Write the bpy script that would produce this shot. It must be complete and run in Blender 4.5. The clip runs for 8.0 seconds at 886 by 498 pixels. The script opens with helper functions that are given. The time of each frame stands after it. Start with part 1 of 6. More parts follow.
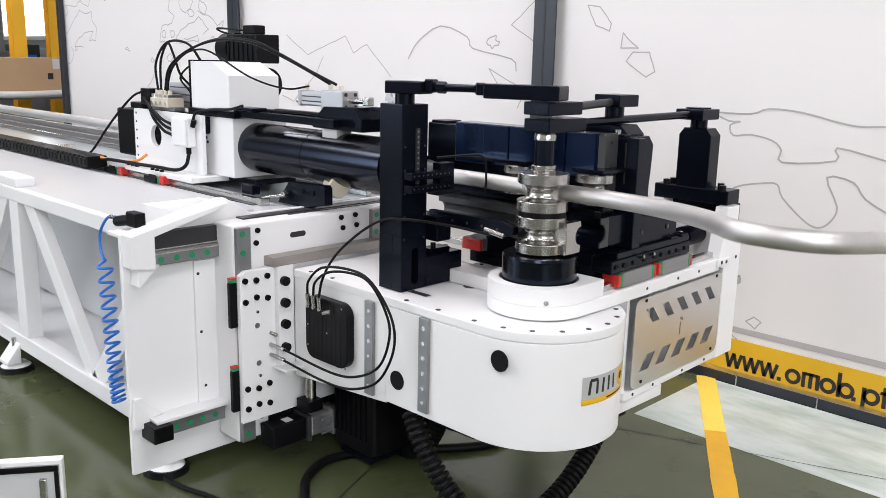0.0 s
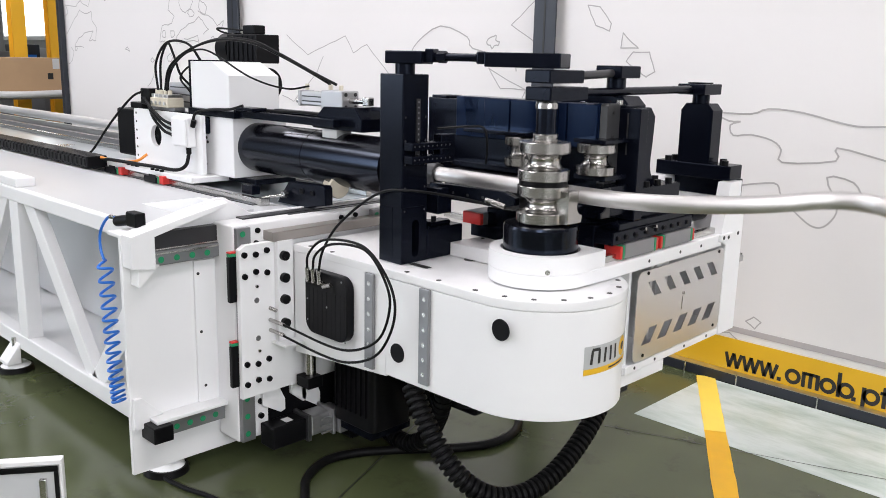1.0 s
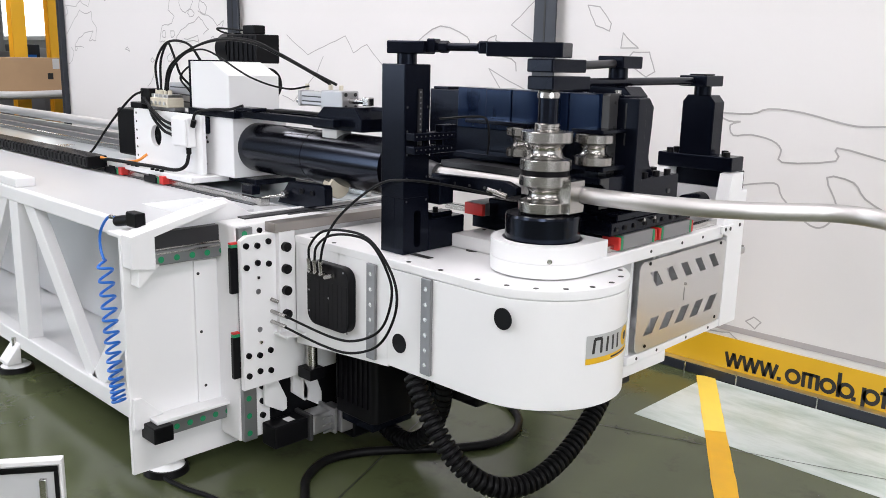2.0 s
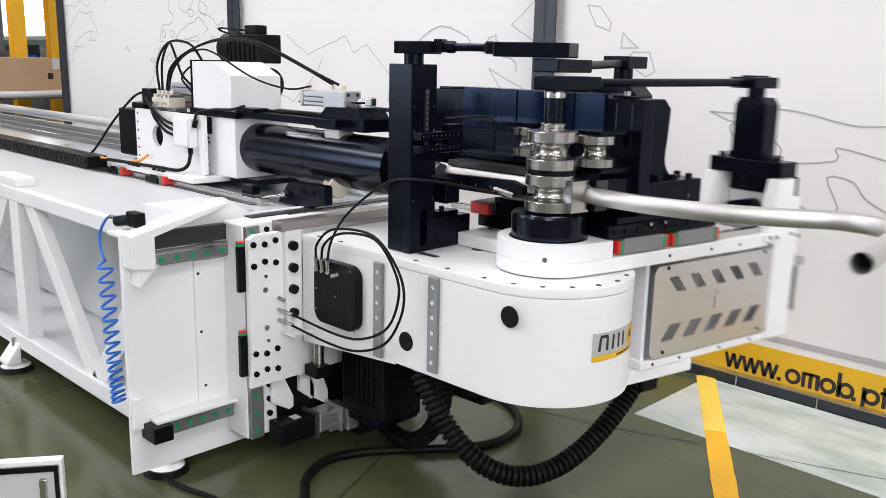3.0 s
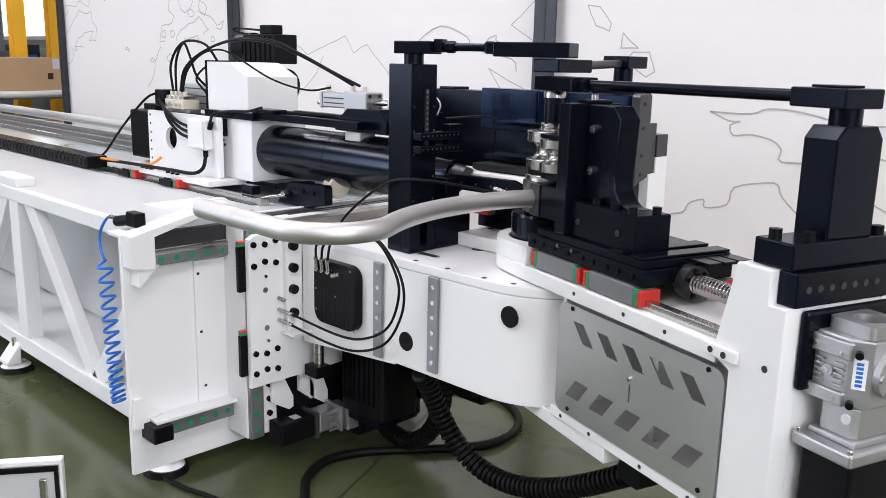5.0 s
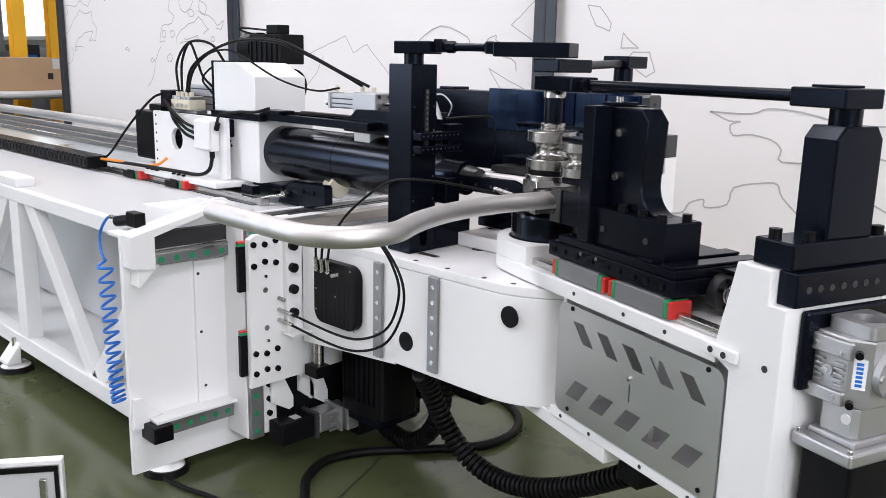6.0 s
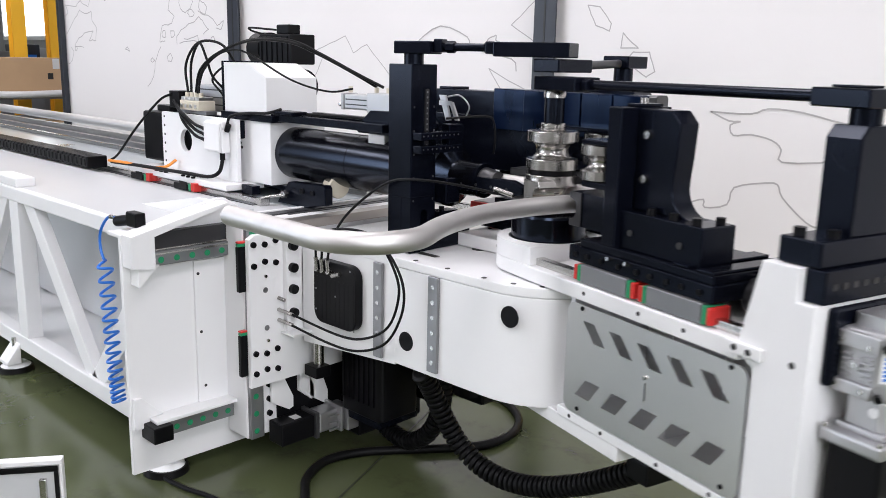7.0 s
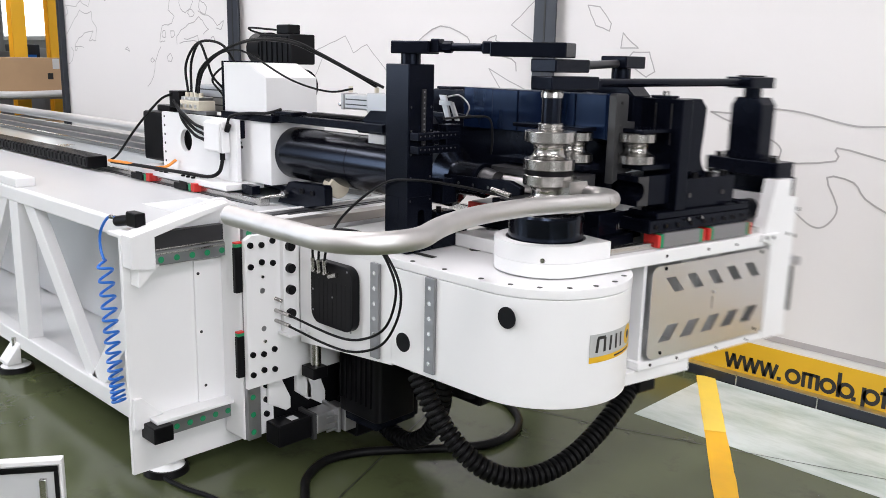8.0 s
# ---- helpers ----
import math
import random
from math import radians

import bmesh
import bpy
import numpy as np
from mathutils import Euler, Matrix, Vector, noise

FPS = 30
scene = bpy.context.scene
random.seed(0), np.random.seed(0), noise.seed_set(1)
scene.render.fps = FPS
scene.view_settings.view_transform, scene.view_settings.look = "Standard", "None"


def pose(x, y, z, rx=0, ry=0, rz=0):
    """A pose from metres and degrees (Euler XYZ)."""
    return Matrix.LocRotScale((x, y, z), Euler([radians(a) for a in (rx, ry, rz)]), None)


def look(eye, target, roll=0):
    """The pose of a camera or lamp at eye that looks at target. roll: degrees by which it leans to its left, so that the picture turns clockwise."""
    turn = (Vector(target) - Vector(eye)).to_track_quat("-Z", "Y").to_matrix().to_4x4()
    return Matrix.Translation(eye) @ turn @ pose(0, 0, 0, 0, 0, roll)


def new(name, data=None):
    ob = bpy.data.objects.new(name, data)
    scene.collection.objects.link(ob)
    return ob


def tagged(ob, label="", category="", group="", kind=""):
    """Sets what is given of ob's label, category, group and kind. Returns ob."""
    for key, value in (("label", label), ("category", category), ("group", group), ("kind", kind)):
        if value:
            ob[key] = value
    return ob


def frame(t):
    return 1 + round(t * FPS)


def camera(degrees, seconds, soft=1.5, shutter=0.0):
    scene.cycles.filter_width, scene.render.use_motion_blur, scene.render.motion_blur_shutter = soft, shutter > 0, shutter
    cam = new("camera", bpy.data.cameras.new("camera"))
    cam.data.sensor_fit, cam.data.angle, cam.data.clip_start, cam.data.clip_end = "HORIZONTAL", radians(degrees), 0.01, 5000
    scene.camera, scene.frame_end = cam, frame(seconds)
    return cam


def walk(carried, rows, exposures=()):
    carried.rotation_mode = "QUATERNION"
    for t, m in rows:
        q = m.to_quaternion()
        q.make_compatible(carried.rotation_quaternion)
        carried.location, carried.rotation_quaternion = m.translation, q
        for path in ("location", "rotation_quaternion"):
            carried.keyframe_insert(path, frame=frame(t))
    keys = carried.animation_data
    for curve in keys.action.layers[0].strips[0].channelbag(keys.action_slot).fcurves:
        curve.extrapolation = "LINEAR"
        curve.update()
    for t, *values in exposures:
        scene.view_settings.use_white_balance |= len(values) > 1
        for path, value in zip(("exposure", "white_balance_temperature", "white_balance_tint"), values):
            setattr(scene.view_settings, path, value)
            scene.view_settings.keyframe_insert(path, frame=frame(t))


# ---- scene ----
# The lens and the standing camera
EYE = Vector((0.0, 0.0, 1.6))
cam = camera(54.24, 8.0, soft=0.5, shutter=0.5)
YAW, PITCH, ROLL = radians(-44.1876), radians(12.3745), 1.272
AIM = EYE + Vector((math.sin(YAW) * math.cos(PITCH), math.cos(YAW) * math.cos(PITCH), -math.sin(PITCH)))
VIEW = look(EYE, AIM, ROLL)
walk(cam, [(0.0, VIEW), (8.0, VIEW)], [(0.0, -0.07, 6500, 10), (3.2, -0.07, 6500, 10), (4.0, -0.07, 6400, 11), (7.0, -0.07, 6400, 11), (7.6, -0.07, 6450, 10), (8.0, -0.07, 6500, 10)])

# ---- light: overcast daylight from roof lights and assumed unseen windows, inside a closed hall ----
world = bpy.data.worlds.new("hall_sky")
scene.world = world
world.use_nodes = True
wn = world.node_tree.nodes
sky = wn.new("ShaderNodeTexSky")
sky.sky_type = "NISHITA"
sky.sun_disc = False
sky.sun_elevation, sky.sun_rotation = radians(48), radians(200)
world.node_tree.links.new(sky.outputs[0], wn["Background"].inputs[0])
wn["Background"].inputs[1].default_value = 0.1
scene.view_settings.exposure = -0.07


def area(name, m, sx, sy, power, color=(1, 1, 1)):
    d = bpy.data.lights.new(name, "AREA")
    d.shape, d.size, d.size_y, d.energy, d.color = "RECTANGLE", sx, sy, power, color
    ob = new(name, d)
    ob.matrix_world = m
    return ob


for lx in (-11.0, -4.5, 2.0):
    for ly in (-3.5, 2.2):
        area("roof_light_lamp", pose(lx, ly, 6.85), 1.6, 3.6, 202, (1.0, 0.945, 0.985))
# Frontal fill, added as an assumed window wall behind the camera
area("unseen_window_lamp", look((5.75, -1.0, 3.2), (-2.0, 2.0, 1.0)), 5.5, 2.8, 270, (0.95, 0.945, 1.0))

area("unseen_window_lamp", look((-8.5, -5.8, 2.8), (-3.5, 2.0, 1.0)), 6.0, 3.0, 210, (0.60, 0.75, 1.0))


# ---- materials ----
def material(name, base, rough=0.5, metal=0.0, vary=0.06, scale=6.0, bump=0.0, bump_scale=80.0, spec=0.5, stretch=(1, 1, 1), coat=0.0, rvary=0.08, tint=(1, 1, 1)):
    m = bpy.data.materials.new(name)
    m.use_nodes = True
    nt = m.node_tree
    b = nt.nodes["Principled BSDF"]
    b.inputs["Metallic"].default_value = metal
    b.inputs["Specular IOR Level"].default_value = spec
    b.inputs["Coat Weight"].default_value = coat
    b.inputs["Specular Tint"].default_value = (*tint, 1)
    tc = nt.nodes.new("ShaderNodeTexCoord")
    mp = nt.nodes.new("ShaderNodeMapping")
    mp.inputs["Scale"].default_value = stretch
    nt.links.new(tc.outputs["Object"], mp.inputs[0])
    big = nt.nodes.new("ShaderNodeTexNoise")
    big.inputs["Scale"].default_value, big.inputs["Detail"].default_value = scale, 5
    fine = nt.nodes.new("ShaderNodeTexNoise")
    fine.inputs["Scale"].default_value, fine.inputs["Detail"].default_value = bump_scale, 3
    for n in (big, fine):
        nt.links.new(mp.outputs[0], n.inputs["Vector"])
    ramp = nt.nodes.new("ShaderNodeMix")
    ramp.data_type = "RGBA"
    lo = [max(0.0, c * (1 - vary)) for c in base]
    hi = [min(1.0, c * (1 + vary)) for c in base]
    ramp.inputs[6].default_value, ramp.inputs[7].default_value = (*lo, 1), (*hi, 1)
    nt.links.new(big.outputs[0], ramp.inputs[0])
    nt.links.new(ramp.outputs[2], b.inputs["Base Color"])
    mr = nt.nodes.new("ShaderNodeMapRange")
    mr.inputs[3].default_value, mr.inputs[4].default_value = max(0.02, rough - rvary), min(1, rough + rvary)
    nt.links.new(big.outputs[0], mr.inputs[0])
    nt.links.new(mr.outputs[0], b.inputs["Roughness"])
    if bump:
        bp = nt.nodes.new("ShaderNodeBump")
        bp.inputs["Strength"].default_value, bp.inputs["Distance"].default_value = bump, 0.002
        nt.links.new(fine.outputs[0], bp.inputs["Height"])
        nt.links.new(bp.outputs[0], b.inputs["Normal"])
    return m


def glow(name, color, strength):
    m = material(name, color, 0.5)
    b = m.node_tree.nodes["Principled BSDF"]
    b.inputs["Emission Color"].default_value = (*color, 1)
    b.inputs["Emission Strength"].default_value = strength
    return m


WHITE = material("white_enamel", (0.80, 0.80, 0.805), 0.36, vary=0.02, bump=0.06, bump_scale=160)
# Darkened copy of the enamel: tones down lit bed tops, shades inner sheets
WHITEDIM = material("white_sheet_darkened", (0.52, 0.53, 0.54), 0.32, vary=0.03, bump=0.0, rvary=0.02)
# Blue in the base and tint of these blacks imitates reflected window light
BLACK = material("black_blue_sheen_steel", (0.0028, 0.0034, 0.0068), 0.24, metal=0.0, vary=0.4, bump=0.03, spec=0.165, rvary=0.07, tint=(0.62, 0.74, 1.0))
GLOSS = material("black_gloss_tube", (0.003, 0.003, 0.0045), 0.2, vary=0.2, scale=4, spec=0.34, tint=(0.5, 0.66, 1.0))
# Stretched blue noise paints reflected window streaks into the cover's colour
BLUESHEEN = material("blue_sheen_plate", (0.003, 0.007, 0.022), 0.13, vary=0.7, scale=5, spec=0.42, stretch=(3, 3, 0.4), tint=(0.35, 0.55, 1.0))
RUBBER = material("black_rubber", (0.0045, 0.0045, 0.005), 0.45, vary=0.25, spec=0.14, bump=0.15, bump_scale=240)
PLASTIC = material("black_plastic", (0.0045, 0.0045, 0.0055), 0.36, vary=0.3, bump=0.06, spec=0.13)
STEEL = material("ground_steel", (0.56, 0.55, 0.53), 0.24, metal=1.0, vary=0.08, scale=9, bump=0.05, bump_scale=120)
CHROME = material("polished_die_steel", (0.44, 0.425, 0.41), 0.24, metal=1.0, vary=0.12, scale=14, bump=0.0, bump_scale=90)
BRUSHED = material("brushed_stainless", (0.67, 0.66, 0.655), 0.34, metal=1.0, vary=0.06, scale=3, bump=0.1, bump_scale=160, stretch=(1, 0.05, 1), rvary=0.04)
ALU = material("tube_aluminium", (0.60, 0.585, 0.575), 0.5, metal=1.0, vary=0.2, scale=16, bump=0.02, bump_scale=130, stretch=(0.12, 1, 1))
CAST = material("cast_aluminium", (0.50, 0.50, 0.51), 0.5, metal=1.0, vary=0.08, bump=0.25, bump_scale=220)
TRAY = material("zinc_sheet", (0.55, 0.60, 0.63), 0.3, metal=0.8, vary=0.08, scale=3, bump=0.05)
BROWNSTEEL = material("machined_steel", (0.36, 0.335, 0.31), 0.34, metal=0.9, vary=0.2, scale=8, bump=0.06, stretch=(1, 0.1, 1))
GREY = material("grey_rail", (0.27, 0.27, 0.28), 0.35, metal=0.7, vary=0.12, bump=0.08)
ENDGREY = material("dark_grey_plate", (0.034, 0.034, 0.036), 0.4, vary=0.12, bump=0.08)
IRON = material("grey_black_block", (0.035, 0.035, 0.038), 0.38, metal=0.3, vary=0.15, bump=0.08)
RED = material("red_plastic", (0.55, 0.025, 0.02), 0.4, vary=0.08)
GREEN = material("green_plastic", (0.01, 0.24, 0.10), 0.42, vary=0.08)
BLUE = material("blue_hose", (0.015, 0.16, 0.62), 0.3, vary=0.05)
YELLOW = material("yellow_film", (0.72, 0.42, 0.015), 0.42, vary=0.03)
ROADYEL = material("yellow_floor_paint", (0.83, 0.45, 0.012), 0.42, vary=0.1, scale=14, bump=0.1)
# Lit copy of the line's yellow, the brightness put into the colour
ROADLIT = material("lit_yellow_floor_paint", (0.93, 0.66, 0.10), 0.35, vary=0.1, scale=9, bump=0.1)
ORANGE = material("orange_steel", (0.88, 0.48, 0.03), 0.45, vary=0.06)
OCABLE = material("orange_cable", (0.75, 0.26, 0.03), 0.45)
INK = material("black_print", (0.02, 0.02, 0.02), 0.5)
PRINT = material("grey_print", (0.41, 0.395, 0.385), 0.6, vary=0.05)
STRIPE = material("grey_stripe", (0.43, 0.40, 0.40), 0.6)
WALLP = material("wall_film", (0.755, 0.732, 0.722), 0.55, vary=0.02, scale=2.0, bump=0.03, bump_scale=12)
POST = material("blue_grey_post", (0.022, 0.026, 0.036), 0.45, vary=0.1)
HALL = material("hall_paint", (0.42, 0.42, 0.42), 0.7, vary=0.05, scale=0.8)
IVORY = material("ivory_nylon", (0.62, 0.57, 0.46), 0.4, vary=0.06)
CARD = material("cardboard", (0.50, 0.33, 0.19), 0.8, vary=0.08, scale=5, bump=0.1)
PALE = material("pale_plastic_wrap", (0.7, 0.7, 0.7), 0.4, vary=0.08)
SILVER = material("silver_film", (0.45, 0.46, 0.46), 0.35, vary=0.04)
DAY = glow("daylight_pane", (0.93, 0.97, 1.0), 4.0)
LAMPGLOW = glow("roof_light_diffuser", (1.0, 0.985, 0.965), 2.0)


def floor_material():
    m = material("green_floor_paint", (0.069, 0.082, 0.038), 0.18, vary=0.32, scale=1.5, bump=0.05, bump_scale=40, spec=0.5, rvary=0.1)
    nt = m.node_tree
    b = nt.nodes["Principled BSDF"]
    tc = nt.nodes.new("ShaderNodeTexCoord")
    n = nt.nodes.new("ShaderNodeTexNoise")
    n.inputs["Scale"].default_value, n.inputs["Detail"].default_value, n.inputs["Roughness"].default_value = 3.2, 8, 0.7
    nt.links.new(tc.outputs["Object"], n.inputs["Vector"])
    r = nt.nodes.new("ShaderNodeValToRGB")
    r.color_ramp.elements[0].position, r.color_ramp.elements[1].position = 0.56, 0.75
    nt.links.new(n.outputs[0], r.inputs[0])
    mix = nt.nodes.new("ShaderNodeMix")
    mix.data_type = "RGBA"
    old = b.inputs["Base Color"].links[0].from_socket
    nt.links.new(r.outputs[0], mix.inputs[0])
    nt.links.new(old, mix.inputs[6])
    mix.inputs[7].default_value = (0.034, 0.038, 0.022, 1)
    nt.links.new(mix.outputs[2], b.inputs["Base Color"])
    return m


FLOOR = floor_material()


def floor_light_material():
    """Bright patch of light put into the floor colour: cloudy, green showing in streaks."""
    m = material("pale_floor_light", (0.60, 0.66, 0.63), 0.24, vary=0.2, scale=2.2, bump=0.05, bump_scale=40)
    nt = m.node_tree
    b = nt.nodes["Principled BSDF"]
    tc = nt.nodes.new("ShaderNodeTexCoord")
    mp = nt.nodes.new("ShaderNodeMapping")
    mp.inputs["Scale"].default_value = (0.8, 2.4, 1)
    mp.inputs["Rotation"].default_value = (0, 0, 0.5)
    n = nt.nodes.new("ShaderNodeTexNoise")
    n.inputs["Scale"].default_value, n.inputs["Detail"].default_value, n.inputs["Roughness"].default_value = 2.6, 9, 0.62
    nt.links.new(tc.outputs["Object"], mp.inputs[0])
    nt.links.new(mp.outputs[0], n.inputs["Vector"])
    r = nt.nodes.new("ShaderNodeValToRGB")
    r.color_ramp.elements[0].position, r.color_ramp.elements[1].position = 0.42, 0.72
    nt.links.new(n.outputs[0], r.inputs[0])
    mix = nt.nodes.new("ShaderNodeMix")
    mix.data_type = "RGBA"
    old = b.inputs["Base Color"].links[0].from_socket
    nt.links.new(r.outputs[0], mix.inputs[0])
    nt.links.new(old, mix.inputs[6])
    mix.inputs[7].default_value = (0.34, 0.41, 0.35, 1)
    nt.links.new(mix.outputs[2], b.inputs["Base Color"])
    return m


FLOORLIGHT = floor_light_material()


# ---- mesh tools ----
def V(*a):
    return Vector(a)


def box(bm, lo, hi, bev=0.0, seg=2, m=None):
    lo, hi = Vector(lo), Vector(hi)
    r = bmesh.ops.create_cube(bm, size=1)["verts"]
    bmesh.ops.transform(bm, matrix=Matrix.Translation((lo + hi) / 2) @ Matrix.Diagonal((*(hi - lo), 1)), verts=r)
    if bev:
        es = list({e for v in r for e in v.link_edges})
        r2 = bmesh.ops.bevel(bm, geom=es, offset=bev, segments=seg, affect="EDGES", profile=0.5)
        r = list({v for f in r2["faces"] for v in f.verts} | {v for v in r if v.is_valid})
    if m is not None:
        bmesh.ops.transform(bm, matrix=m, verts=r)
    return r


def frame_to(p0, p1):
    p0, p1 = Vector(p0), Vector(p1)
    q = (p1 - p0).to_track_quat("Z", "Y")
    return Matrix.Translation((p0 + p1) / 2) @ q.to_matrix().to_4x4(), (p1 - p0).length


def cyl(bm, p0, p1, r, n=24, r2=None):
    m, h = frame_to(p0, p1)
    return bmesh.ops.create_cone(bm, cap_ends=True, segments=n, radius1=r, radius2=r if r2 is None else r2, depth=h, matrix=m)["verts"]


def prism(bm, pts, axis, a, b, bev=0.0):
    """Extrude an outline: axis 'x' takes (y, z), 'y' (x, z), 'z' (x, y)."""
    def at(p, d):
        return {"x": (d, p[0], p[1]), "y": (p[0], d, p[1]), "z": (p[0], p[1], d)}[axis]
    lo = [bm.verts.new(at(p, a)) for p in pts]
    hi = [bm.verts.new(at(p, b)) for p in pts]
    n = len(pts)
    fs = [bm.faces.new(lo), bm.faces.new(hi)] + [bm.faces.new((lo[i], lo[(i + 1) % n], hi[(i + 1) % n], hi[i])) for i in range(n)]
    bmesh.ops.recalc_face_normals(bm, faces=fs)
    if bev:
        bmesh.ops.bevel(bm, geom=list({e for f in fs[:2] for e in f.edges}), offset=bev, segments=2, affect="EDGES", profile=0.5)


def lathe(bm, prof, cx, cy, n=56):
    rings = [[bm.verts.new((cx + r * math.cos(2 * math.pi * i / n), cy + r * math.sin(2 * math.pi * i / n), z)) for i in range(n)] for r, z in prof]
    for a, b in zip(rings, rings[1:]):
        for i in range(n):
            bm.faces.new((a[i], a[(i + 1) % n], b[(i + 1) % n], b[i]))
    bm.faces.new(rings[0][::-1])
    bm.faces.new(rings[-1])


def smooth_path(pts, n=8):
    """Catmull-Rom through the points."""
    P = [Vector(p) for p in pts]
    P = [2 * P[0] - P[1]] + P + [2 * P[-1] - P[-2]]
    out = []
    for a, b, c, d in zip(P, P[1:], P[2:], P[3:]):
        for i in range(n):
            t = i / n
            out.append(0.5 * ((2 * b) + (c - a) * t + (2 * a - 5 * b + 4 * c - d) * t * t + (3 * b - a - 3 * c + d) * t ** 3))
    out.append(P[-2])
    return out


def sweep(bm, pts, r, n=10, cap=True):
    P = [Vector(p) for p in pts]
    up = None
    rings = []
    for i, p in enumerate(P):
        d = (P[min(i + 1, len(P) - 1)] - P[max(i - 1, 0)]).normalized()
        if up is None:
            up = d.orthogonal().normalized()
        up = (up - d * up.dot(d)).normalized()
        w = d.cross(up)
        rings.append([bm.verts.new(p + r * (math.cos(2 * math.pi * k / n) * up + math.sin(2 * math.pi * k / n) * w)) for k in range(n)])
    for a, b in zip(rings, rings[1:]):
        for k in range(n):
            bm.faces.new((a[k], a[(k + 1) % n], b[(k + 1) % n], b[k]))
    if cap:
        bm.faces.new(rings[0][::-1])
        bm.faces.new(rings[-1])


def rounded(x0, x1, y0, y1, r, n=5):
    out = []
    for cx, cy, a in ((x1 - r, y1 - r, 0), (x0 + r, y1 - r, 90), (x0 + r, y0 + r, 180), (x1 - r, y0 + r, 270)):
        for i in range(n + 1):
            t = radians(a + 90 * i / n)
            out.append((cx + r * math.cos(t), cy + r * math.sin(t)))
    return out


def holed(bm, outer, holes, axis, a, b):
    """A plate with real openings."""
    def at(p, d):
        return {"x": (d, p[0], p[1]), "y": (p[0], d, p[1]), "z": (p[0], p[1], d)}[axis]
    edges = []
    loops = []
    for loop in [outer] + holes:
        vs = [bm.verts.new(at(p, a)) for p in loop]
        loops.append(vs)
        edges += [bm.edges.new((vs[i], vs[(i + 1) % len(vs)])) for i in range(len(vs))]
    fs = [g for g in bmesh.ops.triangle_fill(bm, use_beauty=True, use_dissolve=False, edges=edges)["geom"] if isinstance(g, bmesh.types.BMFace)]
    r = bmesh.ops.extrude_face_region(bm, geom=fs)
    bmesh.ops.translate(bm, vec=Vector(at((0, 0), b - a)), verts=[g for g in r["geom"] if isinstance(g, bmesh.types.BMVert)])
    bmesh.ops.recalc_face_normals(bm, faces=bm.faces[:])


BASE = {}


def finish(name, bm, mat, angle=35):
    me = bpy.data.meshes.new(name)
    bm.normal_update()
    size = {f: f.calc_area() for f in bm.faces}
    for e in bm.edges:
        if len(e.link_faces) == 2:
            a, b = (size[f] for f in e.link_faces)
            bend = math.degrees(e.calc_face_angle(0.0))
            e.smooth = not (bend > angle or (bend > 14 and max(a, b) > 3 * min(a, b)))
    for f in bm.faces:
        f.smooth = True
    bm.to_mesh(me)
    bm.free()
    me.materials.append(mat)
    return me


def thing(name, base, label, category, group="", kind=""):
    ob = new(name)
    ob.empty_display_size = 0.1
    ob.location = base
    BASE[ob.name] = Vector(base)
    return tagged(ob, label, category, group, kind)


def part(name, bm, mat, parent, label=""):
    """Links a mesh, drawn in the thing's building coordinates, under a thing or a part."""
    base = BASE.get(parent.name, Vector((0, 0, 0)))
    bmesh.ops.translate(bm, vec=-base, verts=bm.verts[:])
    ob = new(name, finish(name, bm, mat))
    ob.parent = parent
    BASE[ob.name] = base
    if label:
        tagged(ob, label)
    return ob


def solo(name, bm, mat, label, category="", group="", kind=""):
    cs = [v.co.copy() for v in bm.verts]
    lo = Vector([min(c[i] for c in cs) for i in range(3)])
    hi = Vector([max(c[i] for c in cs) for i in range(3)])
    base = Vector(((lo.x + hi.x) / 2, (lo.y + hi.y) / 2, lo.z))
    bmesh.ops.translate(bm, vec=-base, verts=bm.verts[:])
    ob = new(name, finish(name, bm, mat))
    ob.location = base
    BASE[ob.name] = base
    return tagged(ob, label, category, group, kind)


def one(name, fn, mat, parent, label=""):
    bm = bmesh.new()
    fn(bm)
    return part(name, bm, mat, parent, label)


def boxp(name, lo, hi, mat, parent, bev=0.003, label=""):
    bm = bmesh.new()
    box(bm, lo, hi, bev)
    return part(name, bm, mat, parent, label)


def cylp(name, p0, p1, r, mat, parent, n=24, label="", r2=None):
    bm = bmesh.new()
    cyl(bm, p0, p1, r, n, r2)
    return part(name, bm, mat, parent, label)


def bolts(parent, places, axis, r, h, mat=PLASTIC):
    """Socket-head bolts that stand on a face, each a part; they share one mesh."""
    d = Vector(axis)
    bm = bmesh.new()
    cyl(bm, (0, 0, 0), d * h, r, 14)
    cyl(bm, d * (h * 0.7), d * (h + 0.0006), r * 0.5, 6)
    me = finish("bolt", bm, mat)
    base = BASE.get(parent.name, Vector((0, 0, 0)))
    for p in places:
        ob = new("bolt", me)
        ob.parent = parent
        ob.location = Vector(p) - base


def discs(parent, name, places, axis, r, h, mat, n=16):
    d = Vector(axis)
    bm = bmesh.new()
    cyl(bm, d * (-h), d * h, r, n)
    me = finish(name, bm, mat)
    base = BASE.get(parent.name, Vector((0, 0, 0)))
    for p in places:
        ob = new(name, me)
        ob.parent = parent
        ob.location = Vector(p) - base


# ---- the timing of the machine ----
AX, AY, RC, ZP = -1.70, 2.205, 0.0785, 1.183   # bending axis, bend radius, height of the tube


def table(rows, t):
    if t <= rows[0][0]:
        return rows[0][1]
    for (a, x), (b, y) in zip(rows, rows[1:]):
        if t <= b:
            return x + (y - x) * (t - a) / (b - a)
    return rows[-1][1]


